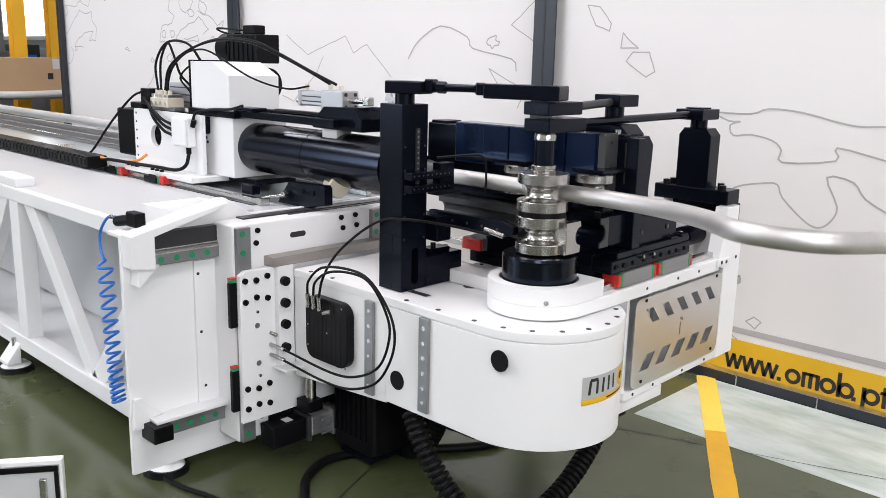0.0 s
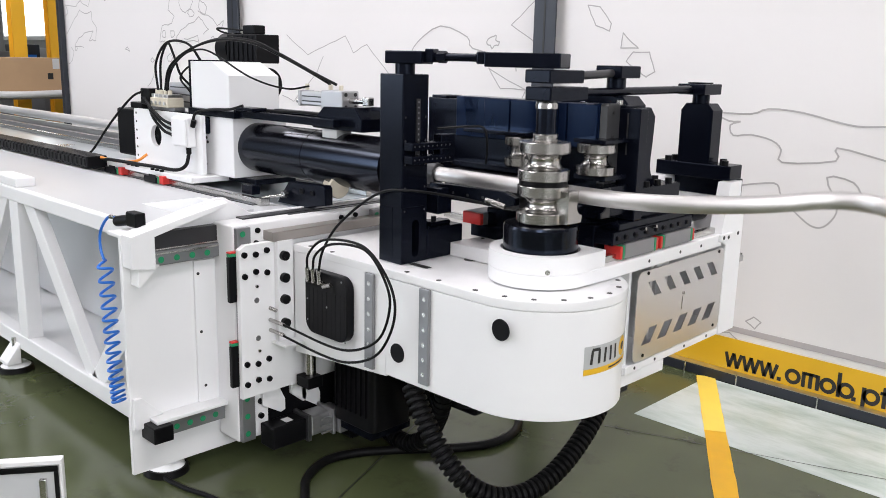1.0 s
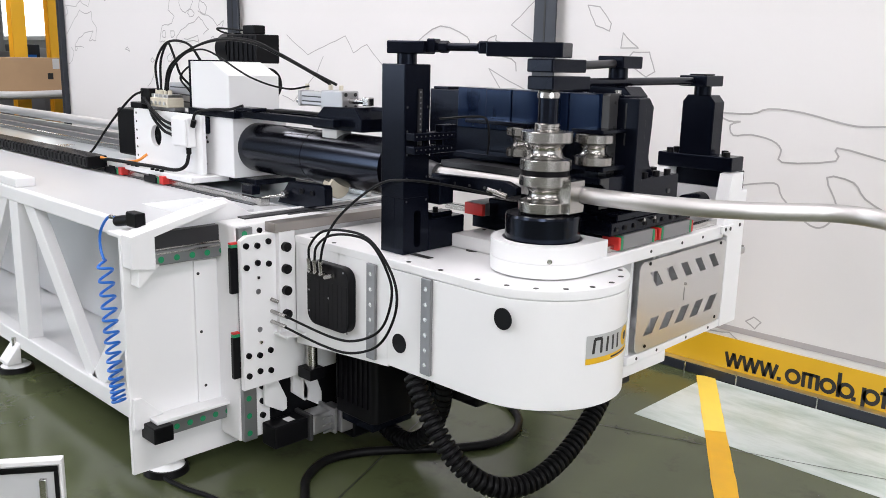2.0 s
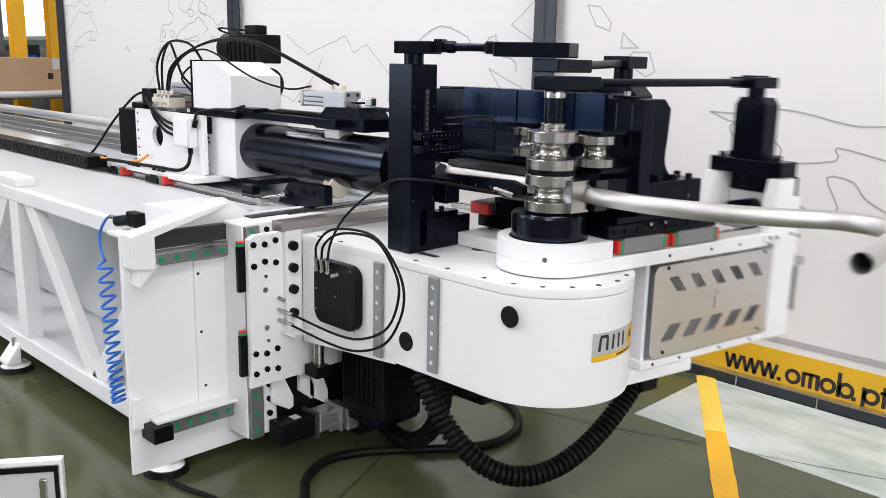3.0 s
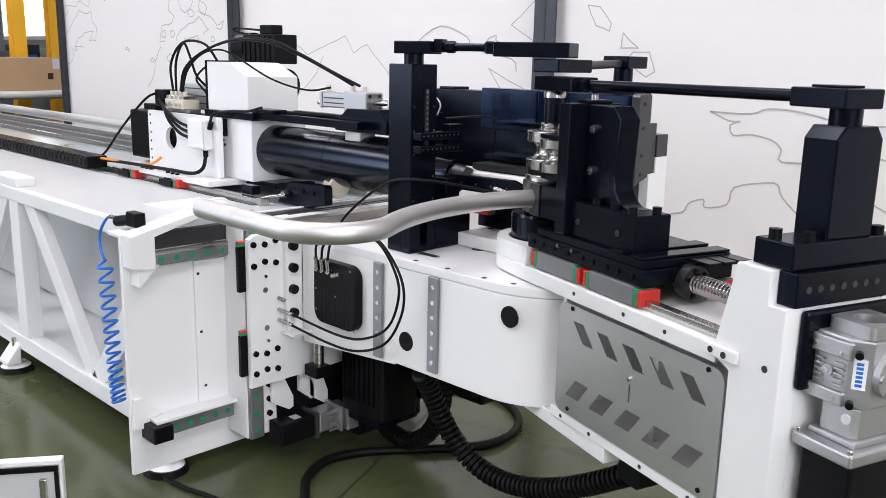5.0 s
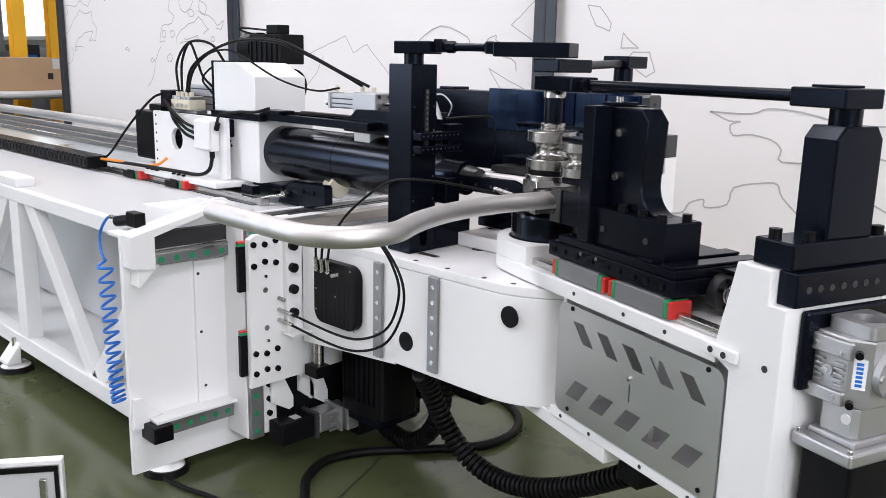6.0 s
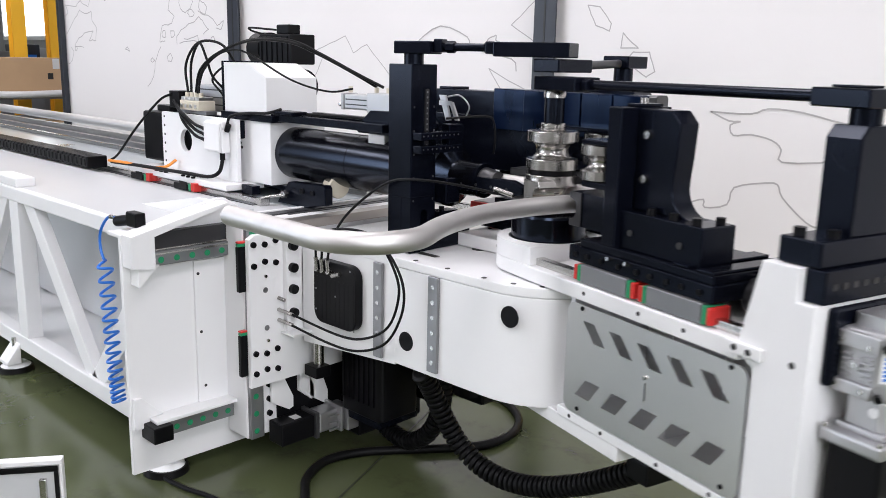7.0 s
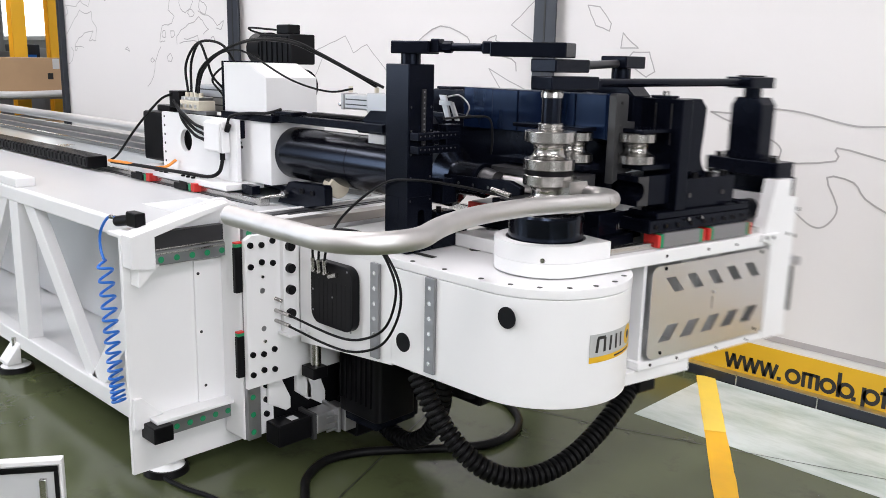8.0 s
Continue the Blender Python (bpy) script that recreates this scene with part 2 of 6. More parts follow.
THETA = [(2.5, -1.0), (2.7, -0.4), (2.8, 0.4), (2.9, 3.5), (3.0, 10.8), (3.1, 20.0), (3.2, 30.5), (3.3, 40.0), (3.4, 50.0), (3.5, 58.4), (3.6, 68.5), (3.7, 78.5), (3.8, 88.5), (3.9, 98.0), (4.0, 105.5), (4.1, 108.7),
         (6.85, 108.7), (6.92, 108.0), (7.0, 105.0), (7.1, 100.0), (7.2, 92.0), (7.3, 82.0), (7.4, 70.5), (7.5, 62.0), (7.6, 51.0), (7.7, 40.0), (7.8, 29.7), (7.9, 19.3), (8.0, 10.3)]


def theta(t):
    return table(THETA, t)


def lift(t):
    s = min(1, max(0, (t - 0.1) / 1.35))
    return -0.132 * (1 - (1 - math.cos(math.pi * s)) / 2)


def shift(t):
    return table([(1.8, 0), (2.1, 0.012), (2.4, 0.034), (2.6, 0.04), (7.25, 0.04), (7.5, 0.035), (8.0, 0.026)], t)


def feed(t):
    if t < 4.5:
        return RC * radians(max(0.0, theta(t)))
    end = RC * radians(108.7)
    return table([(5.4, end), (5.6, end + 0.012), (6.0, 0.205), (6.5, 0.274), (6.7, 0.288), (6.9, 0.291)], t)


def grip(t):
    return table([(1.8, 0.07), (2.4, 0.0), (5.2, 0.0), (5.5, 0.025), (6.0, 0.115), (6.5, 0.176), (6.8, 0.182), (7.2, 0.182), (8.0, 0.205)], t)


def press(t):
    return table([(2.7, 0.0), (3.0, 0.005), (3.5, 0.02), (4.1, 0.13), (5.4, 0.13), (6.0, 0.22), (6.5, 0.29), (6.8, 0.31), (7.2, 0.31), (8.0, 0.215)], t)


def shield(t):
    return table([(3.0, -0.13), (3.5, -0.125), (4.1, -0.04), (5.4, -0.035), (5.8, -0.01), (6.5, 0.025), (7.1, 0.025), (7.3, 0.01), (8.0, -0.115)], t)


def roll(t):
    return table([(0.0, 3.06), (0.2, 2.92), (0.3, 2.45), (0.4, 1.15), (0.5, 0.66), (0.6, 0.84), (0.7, 0.8), (0.8, 0.6), (1.0, 0.13), (1.15, 0.01), (1.3, 0.0)], t)


TIMES = sorted({round(0.1 * i, 2) for i in range(81)})


# ---- the hall ----
def hall():
    bm = bmesh.new()
    box(bm, (-26, -6, -0.2), (6, 9, 0))
    solo("floor", bm, FLOOR, "worn glossy green painted concrete floor", "floor", kind="structure")
    for nm, lo, hi in (("wall_east", (6, -6.2, -0.2), (6.2, 9.2, 7.2)), ("wall_west", (-26.2, -6.2, -0.2), (-26, 9.2, 7.2)), ("wall_south", (-26, -6.2, -0.2), (6, -6, 7.2)), ("wall_north", (-26, 9, -0.2), (6, 9.2, 7.2))):
        bm = bmesh.new()
        box(bm, lo, hi)
        solo(nm, bm, HALL, "plain light grey factory hall wall", "wall", kind="structure")
    bm = bmesh.new()
    box(bm, (-26, -6, 7), (6, 9, 7.2))
    solo("ceiling", bm, HALL, "plain light grey factory hall ceiling", "ceiling", kind="structure")
    # Patch of light on the floor, painted as a thin pale sheet
    bm = bmesh.new()
    box(bm, (-1.99, 3.354, 0.0), (3.5, 4.05, 0.0015))
    solo("walkway", bm, FLOORLIGHT, "grey-white bright patch along the wall, light put into the floor colour", "walkway", kind="structure")
    # joints cut in the concrete
    bm = bmesh.new()
    for p0, p1 in (((-2.9, 2.86), (-2.03, 3.126)), ((-2.03, 3.126), (0.5, 4.05)), ((-2.95, 3.35), (-2.2, 1.6))):
        d = Vector((p1[0] - p0[0], p1[1] - p0[1], 0)).normalized()
        w = Vector((-d.y, d.x, 0)) * 0.0025
        a, b = V(*p0, 0.0025), V(*p1, 0.0025)
        bm.faces.new([bm.verts.new(q) for q in (a - w, b - w, b + w, a + w)])
    solo("floor_joint", bm, INK, "thin dark saw-cut joint in the concrete floor", "floor joint", kind="structure")
    bm = bmesh.new()
    a, b = V(-2.0, 4.06, 0.003), V(-1.19, 2.72, 0.003)
    d = (b - a).normalized()
    w = V(-d.y, d.x, 0) * 0.048
    n = 24
    rnd = random.Random(11)
    edge = [(rnd.uniform(0.95, 1.03), rnd.uniform(0.95, 1.03)) for i in range(n + 1)]
    for i in range(n):
        p, q = a + (b - a) * i / n, a + (b - a) * (i + 1) / n
        (e0, f0), (e1, f1) = edge[i], edge[i + 1]
        bm.faces.new([bm.verts.new(c) for c in (p - w * e0, q - w * e1, q + w * f1, p + w * f0)])
    # Stretch of the line inside the bright patch, painted paler as if lit
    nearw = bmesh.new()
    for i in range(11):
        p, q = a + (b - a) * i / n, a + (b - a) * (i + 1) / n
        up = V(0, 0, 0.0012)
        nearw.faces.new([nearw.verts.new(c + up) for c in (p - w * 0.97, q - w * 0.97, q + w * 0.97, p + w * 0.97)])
    solo("floor_line", nearw, ROADLIT, "paler yellow stretch of the line, brightened in colour inside the bright patch", "floor marking", kind="structure")
    solo("floor_line", bm, ROADYEL, "worn yellow painted safety line on the floor", "floor marking", kind="structure")


def partition():
    WY = 4.12
    bm = bmesh.new()
    box(bm, (-9.93, WY, 0.0), (3.5, WY + 0.08, 3.4))
    wall = solo("wall_1", bm, WALLP, "white partition wall with a printed grey world map", "wall", kind="structure")
    for x0, x1 in ((-9.97, -9.89), (-6.51, -6.35), (-3.25, -3.095), (0.2, 0.36)):
        t = thing("steel_post", ((x0 + x1) / 2, WY - 0.05, 0), "dark blue-grey steel post against the partition wall", "post", "wall posts", "structure")
        one("flange", lambda b: box(b, (x0, WY - 0.065, 0), (x1, WY - 0.052, 3.4), 0.002), POST, t)
        one("web", lambda b: box(b, ((x0 + x1) / 2 - 0.012, WY - 0.052, 0), ((x0 + x1) / 2 + 0.012, WY - 0.001, 3.4)), POST, t)
        one("groove", lambda b: box(b, ((x0 + x1) / 2 - 0.006, WY - 0.0675, 0), ((x0 + x1) / 2 + 0.006, WY - 0.065, 3.4)), INK, t)
    bm = bmesh.new()
    box(bm, (-9.88, WY - 0.004, 0.045), (3.4, WY - 0.0005, 0.222))
    solo("banner", bm, YELLOW, "yellow printed band along the foot of the wall", "banner", kind="structure")
    bm = bmesh.new()
    box(bm, (-9.88, WY - 0.003, 0.258), (3.4, WY - 0.0005, 0.288))
    solo("wall_stripe", bm, STRIPE, "thin grey printed stripe above the yellow band", "stripe", kind="structure")
    t = thing("floor_rail", (-3, WY - 0.05, 0), "dark grey steel rail along the foot of the wall", "rail", kind="structure")
    boxp("rail_bar", (-9.88, WY - 0.062, 0.0), (3.4, WY - 0.006, 0.052), POST, t, 0.004)
    boxp("rail_top", (-9.88, WY - 0.060, 0.0522), (3.4, WY - 0.008, 0.0545), BRUSHED, t, 0.0, "bright metal top strip of the rail")
    for x in (-2.12, -1.83, -1.42, -0.9):
        cylp("clip", (x, WY - 0.07, 0.0), (x, WY - 0.066, 0.058), 0.004, STEEL, t, 10, "small steel clip")
    # the web address on the band, as plain dark shapes of its size
    def ring(b, cx, cz, r0, r1, a0=0, a1=360, n=18):
        pts = [(cx + r1 * math.cos(radians(a0 + (a1 - a0) * i / n)), cz + r1 * math.sin(radians(a0 + (a1 - a0) * i / n))) for i in range(n + 1)]
        pin = [(cx + r0 * math.cos(radians(a0 + (a1 - a0) * i / n)), cz + r0 * math.sin(radians(a0 + (a1 - a0) * i / n))) for i in range(n + 1)]
        for i in range(n):
            b.faces.new([b.verts.new((q[0], WY - 0.006, q[1])) for q in (pts[i], pts[i + 1], pin[i + 1], pin[i])])

    def bar(b, p, q, w):
        p, q = Vector((p[0], 0, p[1])), Vector((q[0], 0, q[1]))
        d = (q - p).normalized()
        s = Vector((-d.z, 0, d.x)) * w / 2
        b.faces.new([b.verts.new(Vector((c.x, WY - 0.006, c.z))) for c in (p - s, q - s, q + s, p + s)])
    t = thing("banner_lettering", (-1.5, WY - 0.006, 0.1), "bold black lettering shapes on the yellow wall band", "lettering", kind="structure")
    x = -1.925
    for k in range(3):
        b = bmesh.new()
        for i in range(4):
            z0, z1 = ((0.146, 0.068), (0.068, 0.146))[i % 2]
            bar(b, (x + 0.021 * i, z0), (x + 0.021 * i + 0.021, z1), 0.018)
        part("mark", b, INK, t)
        x += 0.094
    for w, kind in ((0.055, "stop"), (0.07, "ring"), (0.088, "comb"), (0.07, "ring"), (0.072, "tall"), (0.045, "stop"), (0.075, "drop"), (0.045, "post")):
        b = bmesh.new()
        if kind == "stop":
            bar(b, (x - 0.006, 0.076), (x + 0.014, 0.076), 0.02)
            x -= w - 0.03
        elif kind == "ring":
            ring(b, x + w / 2, 0.107, 0.021, 0.04)
        elif kind == "comb":
            for q in (0.012, 0.046, 0.08):
                bar(b, (x + q, 0.068), (x + q, 0.146), 0.019)
            bar(b, (x + 0.012, 0.139), (x + 0.08, 0.139), 0.016)
        elif kind == "drop":
            bar(b, (x + 0.01, 0.047), (x + 0.01, 0.146), 0.019)
            ring(b, x + 0.044, 0.107, 0.021, 0.04)
        elif kind == "tall":
            bar(b, (x + 0.01, 0.066), (x + 0.01, 0.188), 0.019)
            ring(b, x + 0.044, 0.107, 0.021, 0.04)
        else:
            bar(b, (x + 0.02, 0.068), (x + 0.02, 0.17), 0.019)
            bar(b, (x, 0.139), (x + 0.045, 0.139), 0.016)
        part("mark", b, INK, t)
        x += w + 0.006
    # the outlines of the printed map
    def coastline(P, amount):
        for level in range(2 if amount else 0):
            Q = [P[0]]
            for p, q in zip(P, P[1:]):
                d = q - p
                k = amount * rnd.uniform(-1, 1)
                Q += [p.lerp(q, rnd.uniform(0.35, 0.65)) + V(-d.z, 0, d.x) * k, q]
            P = Q
        return P

    rnd = random.Random(5)

    def outline(name, rows, w=0.008, rough=0.05):
        P = coastline([V(x, WY - 0.0025, z) for x, z in rows], rough)
        b = bmesh.new()
        for i, (p, q) in enumerate(zip(P, P[1:])):
            d = (q - p)
            if d.length < 1e-5:
                continue
            d.normalize()
            s = Vector((-d.z, 0, d.x)) * w / 2
            e = d * w * 0.3
            off = Vector((0, -0.00002 * (i % 7), 0))
            b.faces.new([b.verts.new(c + off) for c in (p - s - e, q - s + e, q + s + e, p + s - e)])
        return part(name, b, PRINT, wall)

    coast = [
        [(-2.13, 1.37), (-1.92, 1.37), (-1.83, 1.4), (-1.66, 1.39), (-1.46, 1.35), (-1.29, 1.35), (-0.6, 1.42)],
        [(-2.13, 1.37), (-2.03, 1.33), (-1.97, 1.33), (-2.02, 1.31), (-2.0, 1.26), (-1.91, 1.27), (-1.8, 1.25), (-1.75, 1.21), (-1.74, 1.15), (-1.49, 1.18), (-1.49, 1.24), (-1.27, 1.2)],
    ]
    lands = [
        [(-2.31, 0.82), (-2.24, 0.84), (-2.21, 0.89), (-2.13, 0.92), (-2.12, 0.88), (-2.0, 0.91), (-1.97, 1.0), (-1.82, 1.04), (-1.75, 1.04), (-1.72, 0.98), (-1.6, 0.88), (-1.53, 0.86), (-1.48, 0.9), (-1.46, 0.97), (-1.52, 1.1), (-1.4, 1.09), (-1.34, 1.02), (-1.2, 0.95)],
        [(-4.37, 1.6), (-4.28, 1.71), (-4.07, 1.81), (-3.83, 1.74), (-3.78, 1.67), (-3.46, 1.61), (-3.42, 1.54)],
        [(-1.12, 0.33), (-1.0, 0.4), (-0.9, 0.3)],
    ]
    far = [
        [(-9.88, 1.78), (-9.64, 1.95), (-9.51, 2.03), (-9.39, 1.99), (-9.23, 2.01), (-9.22, 1.91), (-9.12, 1.84), (-9.16, 1.71), (-9.32, 1.71), (-9.21, 1.81), (-9.57, 1.74), (-9.69, 1.65), (-9.47, 1.64)],
        [(-9.88, 1.46), (-9.78, 1.5), (-9.72, 1.6), (-9.78, 1.64)],
        [(-9.88, 1.97), (-9.81, 2.01), (-9.86, 2.09), (-9.59, 2.07), (-9.48, 2.13), (-9.3, 2.06), (-9.2, 2.2)],
        [(-7.57, 2.08), (-7.61, 1.99), (-7.5, 1.93), (-7.55, 1.87), (-7.73, 1.85), (-7.79, 1.7), (-7.69, 1.71)],
        [(-7.47, 1.68), (-7.47, 1.75), (-7.25, 1.86), (-7.14, 1.88), (-7.07, 1.92), (-6.95, 1.83), (-6.91, 1.81), (-7.0, 1.77)],
        [(-7.08, 1.97), (-6.92, 1.93), (-6.77, 1.84), (-6.67, 1.88), (-6.71, 1.81), (-6.79, 1.82)],
        [(-7.77, 1.66), (-7.9, 1.51), (-7.94, 1.38), (-8.07, 1.28)],
        [(-7.34, 1.73), (-7.1, 1.76), (-7.08, 1.7), (-7.42, 1.69)],
        [(-8.5, 1.63), (-8.41, 1.61), (-8.45, 1.65), (-8.5, 1.63)],
    ]
    isles = [
        [(-2.92, 1.91), (-2.84, 1.9), (-2.76, 1.81), (-2.77, 1.77), (-2.86, 1.8), (-2.92, 1.91)],
        [(-2.65, 1.61), (-2.61, 1.66), (-2.51, 1.66), (-2.47, 1.56), (-2.52, 1.53), (-2.65, 1.61)],
        [(-2.69, 1.68), (-2.68, 1.76), (-2.58, 1.68), (-2.69, 1.68)],
        [(-1.84, 0.33), (-1.8, 0.36), (-1.76, 0.34), (-1.79, 0.3), (-1.84, 0.33)],
        [(-2.12, 0.23), (-1.92, 0.25), (-1.86, 0.21)],
    ]
    capes = [
        [(-3.29, 1.95), (-3.47, 1.81), (-3.29, 1.71)],
        [(-5.83, 1.29), (-5.68, 1.25), (-5.39, 1.47), (-5.3, 1.6)],
        [(-3.64, 1.55), (-3.54, 1.43), (-3.34, 1.43), (-3.4, 1.32)],
        [(-3.64, 1.55), (-3.34, 1.43)],
        [(-5.76, 1.76), (-5.49, 1.61), (-5.3, 1.67), (-5.04, 1.75), (-4.95, 1.63), (-4.8, 1.69), (-4.54, 1.47)],
    ]
    for rows in coast + lands:
        outline("map_outline", [(p.x, p.z) for p in smooth_path([V(x, 0, z) for x, z in rows], 3)], 0.0085, 0.0)
    for rows in isles + capes:
        outline("map_outline", rows, 0.0065, 0.03)
    for rows in far:
        outline("map_outline", rows, 0.008, 0.08)
    for cx, cz, r, n in ((-8.9, 2.2, 0.12, 8), (-8.2, 2.16, 0.05, 6), (-7.7, 1.78, 0.04, 6), (-7.55, 1.77, 0.04, 6), (-7.62, 1.56, 0.045, 6), (-7.95, 1.53, 0.04, 4), (-9.66, 1.63, 0.03, 6), (-7.3, 2.05, 0.1, 8), (-7.0, 2.0, 0.07, 6), (-6.85, 1.72, 0.03, 5), (-7.2, 1.95, 0.05, 6), (-3.62, 1.71, 0.045, 12)):
        rows = []
        for i in range(n + 1):
            a = 2 * math.pi * (i % n) / n
            rr = r * (0.6 + 0.8 * random.Random(round(cx * 1000) * 31 + i % n).random())
            rows.append((cx + rr * math.cos(a), cz + 0.75 * rr * math.sin(a)))
        outline("map_outline", rows, 0.008, 0.1)


# ---- the standing part of the machine ----
def machine_frame():
    t = thing("machine_frame", (-5.0, 2.1, 0.0), "long white welded steel machine frame on levelling feet", "machine frame")
    xe, x0 = -2.90, -13.0
    boxp("bottom_rail", (x0, 1.50, 0.120), (xe, 1.58, 0.200), WHITE, t, 0.006)
    boxp("top_rail", (x0, 1.50, 0.885), (xe, 1.58, 0.955), WHITE, t, 0.008)
    boxp("far_bottom_rail", (x0, 2.72, 0.120), (xe, 2.80, 0.200), WHITE, t, 0.006)
    boxp("far_side_panel", (x0, 2.74, 0.200), (xe, 2.78, 0.985), WHITE, t, 0.004)
    boxp("inner_panel", (x0, 1.93, 0.20), (xe, 1.95, 0.95), WHITEDIM, t, 0.0, "plain white inner sheet, its shade put into the colour")
    boxp("bottom_sheet", (x0, 1.58, 0.17), (xe, 2.72, 0.185), WHITE, t, 0.0)
    for x in (-4.42, -6.0, -7.58, -9.15, -10.75):
        boxp("post", (x, 1.502, 0.198), (x + 0.11, 1.578, 0.887), WHITE, t, 0.005)
        for s in (1, -1):
            b = bmesh.new()
            xa, xb = (x + 0.15, x + 0.80) if s > 0 else (x - 0.05, x - 0.66)
            w = 0.055 * s
            prism(b, [(xa, 0.887), (xa + 2.3 * w, 0.887), (xb + w * 1.1, 0.198), (xb - w * 1.1, 0.198)], "y", 1.515, 1.565, 0.003)
            part("brace", b, WHITE, t)
    one("brace", lambda b: prism(b, [(-3.02, 0.887), (-2.905, 0.887), (-2.905, 0.78), (-3.49, 0.199), (-3.62, 0.199)], "y", 1.515, 1.565, 0.003), WHITE, t)
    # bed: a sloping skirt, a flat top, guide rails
    one("bed_skirt", lambda b: prism(b, [(1.53, 0.955), (1.59, 0.957), (1.88, 1.003), (1.90, 1.003), (1.90, 0.98), (1.60, 0.93), (1.53, 0.93)], "x", x0, xe), WHITEDIM, t)
    boxp("bed_top", (x0, 1.90, 0.955), (xe, 2.76, 0.985), WHITEDIM, t, 0.004)
    boxp("bed_tray", (x0, 2.10, 0.9852), (-2.93, 2.52, 0.9875), TRAY, t, 0.0, "bare zinc-grey sheet between the guide rails")
    b = bmesh.new()
    for i in range(110):
        box(b, (-4.6 + 0.015 * i, 2.612, 0.99), (-4.592 + 0.015 * i, 2.62, 1.028))
    part("rack_tooth", b, STEEL, t, "teeth of the steel gear rack")
    for y in (2.018, 2.53):
        boxp("guide_rail", (x0, y, 0.985), (-3.06 if y < 2.2 else -2.95, y + 0.032, 1.012), STEEL, t, 0.003, "bright ground steel guide rail")
    for y in (2.000, 2.051):
        boxp("rail_groove", (x0, y, 0.9853), (-3.06, y + 0.017, 0.9885), IRON, t, 0.0, "dark slot beside the guide rail")
    boxp("gear_rack", (x0, 2.62, 0.985), (-2.95, 2.65, 1.03), GREY, t, 0.002)
    boxp("far_fence", (x0, 2.70, 0.985), (-3.4, 2.725, 1.06), BRUSHED, t, 0.003)
    boxp("lug", (-4.62, 1.505, 0.956), (-4.32, 1.60, 1.0), WHITE, t, 0.005)
    # the end plate with its cheek
    pts = [(1.337, 0.058), (1.337, 0.972), (1.60, 1.040), (1.727, 1.066), (1.76, 1.064), (1.875, 0.992), (2.80, 0.992), (2.80, 0.058)]
    one("end_plate", lambda b: prism(b, pts, "x", xe, xe + 0.022, 0.003), WHITE, t)
    xf = xe + 0.022
    one("side_cheek", lambda b: prism(b, [(-3.55, 0.955), (-3.3, 1.0), (-3.0, 1.055), (-2.9, 1.06), (-2.9, 0.955)], "y", 1.70, 1.72, 0.002), WHITE, t)
    boxp("top_sheet", (-3.0, 1.345, 0.955), (-2.9, 1.52, 0.97), WHITE, t, 0.003)
    # upper beam: white head, black wiper, steel rail with green plugs
    one("rail_head", lambda b: prism(b, [(1.340, 0.860), (1.340, 0.975), (1.60, 1.035), (1.727, 1.060), (1.727, 1.045), (1.43, 0.965), (1.43, 0.845)], "x", xf, xf + 0.07, 0.003), WHITE, t)
    one("gusset", lambda b: prism(b, [(1.365, 0.86), (1.45, 0.86), (1.375, 0.79), (1.365, 0.79)], "x", xf, xf + 0.06, 0.002), WHITE, t)
    boxp("wiper_cover", (xf, 1.43, 0.905), (xf + 0.035, 2.55, 0.972), IRON, t, 0.002, "dark sheet cover above the rail")
    boxp("cross_rail", (xf, 1.42, 0.852), (xf + 0.045, 2.6, 0.906), GREY, t, 0.004, "dark steel guide rail")
    boxp("rail_edge", (xf + 0.045, 1.42, 0.893), (xf + 0.048, 2.6, 0.899), STEEL, t, 0.0)
    boxp("rail_edge", (xf + 0.035, 1.43, 0.909), (xf + 0.042, 2.6, 0.914), STEEL, t, 0.0)
    ys = [1.462 + 0.062 * i for i in range(8)]
    discs(t, "rail_plug", [(xf + 0.046, y, 0.874) for y in ys], (1, 0, 0), 0.0115, 0.0012, GREEN)
    # lower beam
    boxp("ledge", (xf, 1.40, 0.262), (xf + 0.075, 2.6, 0.276), WHITE, t, 0.003)
    one("gusset", lambda b: prism(b, [(1.345, 0.24), (1.345, 0.36), (1.375, 0.36), (1.455, 0.278), (1.455, 0.277), (1.40, 0.277), (1.40, 0.24)], "x", xf, xf + 0.02, 0.002), WHITE, t)
    boxp("cross_rail", (xf, 1.455, 0.198), (xf + 0.05, 2.6, 0.2615), GREY, t, 0.004, "dark steel guide rail")
    boxp("end_stop", (xf - 0.002, 1.375, 0.20), (xf + 0.10, 1.452, 0.2615), PLASTIC, t, 0.004, "black rubber end stop")
    discs(t, "rail_plug", [(xf + 0.051, 1.49 + 0.055 * i, 0.226) for i in range(7)], (1, 0, 0), 0.0115, 0.0012, GREEN)
    boxp("stiffener", (xf, 1.61, 0.25), (xf + 0.012, 1.9, 0.84), WHITE, t, 0.002)
    discs(t, "screw", [(xf + 0.012, 1.625, 0.79), (xf + 0.012, 1.63, 0.56), (xf + 0.012, 1.64, 0.34)], (1, 0, 0), 0.006, 0.002, INK, 10)
    # feet
    for fx, fy in ((-2.945, 1.50), (-4.48, 1.49), (-6.1, 1.49), (-2.945, 2.7)):
        f = one("foot", lambda b: cyl(b, (fx, fy, 0.0), (fx, fy, 0.026), 0.088, 32, 0.082), RUBBER, t, "round black rubber levelling foot")
        one("foot_cap", lambda b: cyl(b, (fx, fy, 0.026), (fx, fy, 0.042), 0.072, 32, 0.05), WHITE, f)
        one("spindle", lambda b: cyl(b, (fx, fy, 0.042), (fx, fy, 0.17), 0.011, 12), STEEL, f)
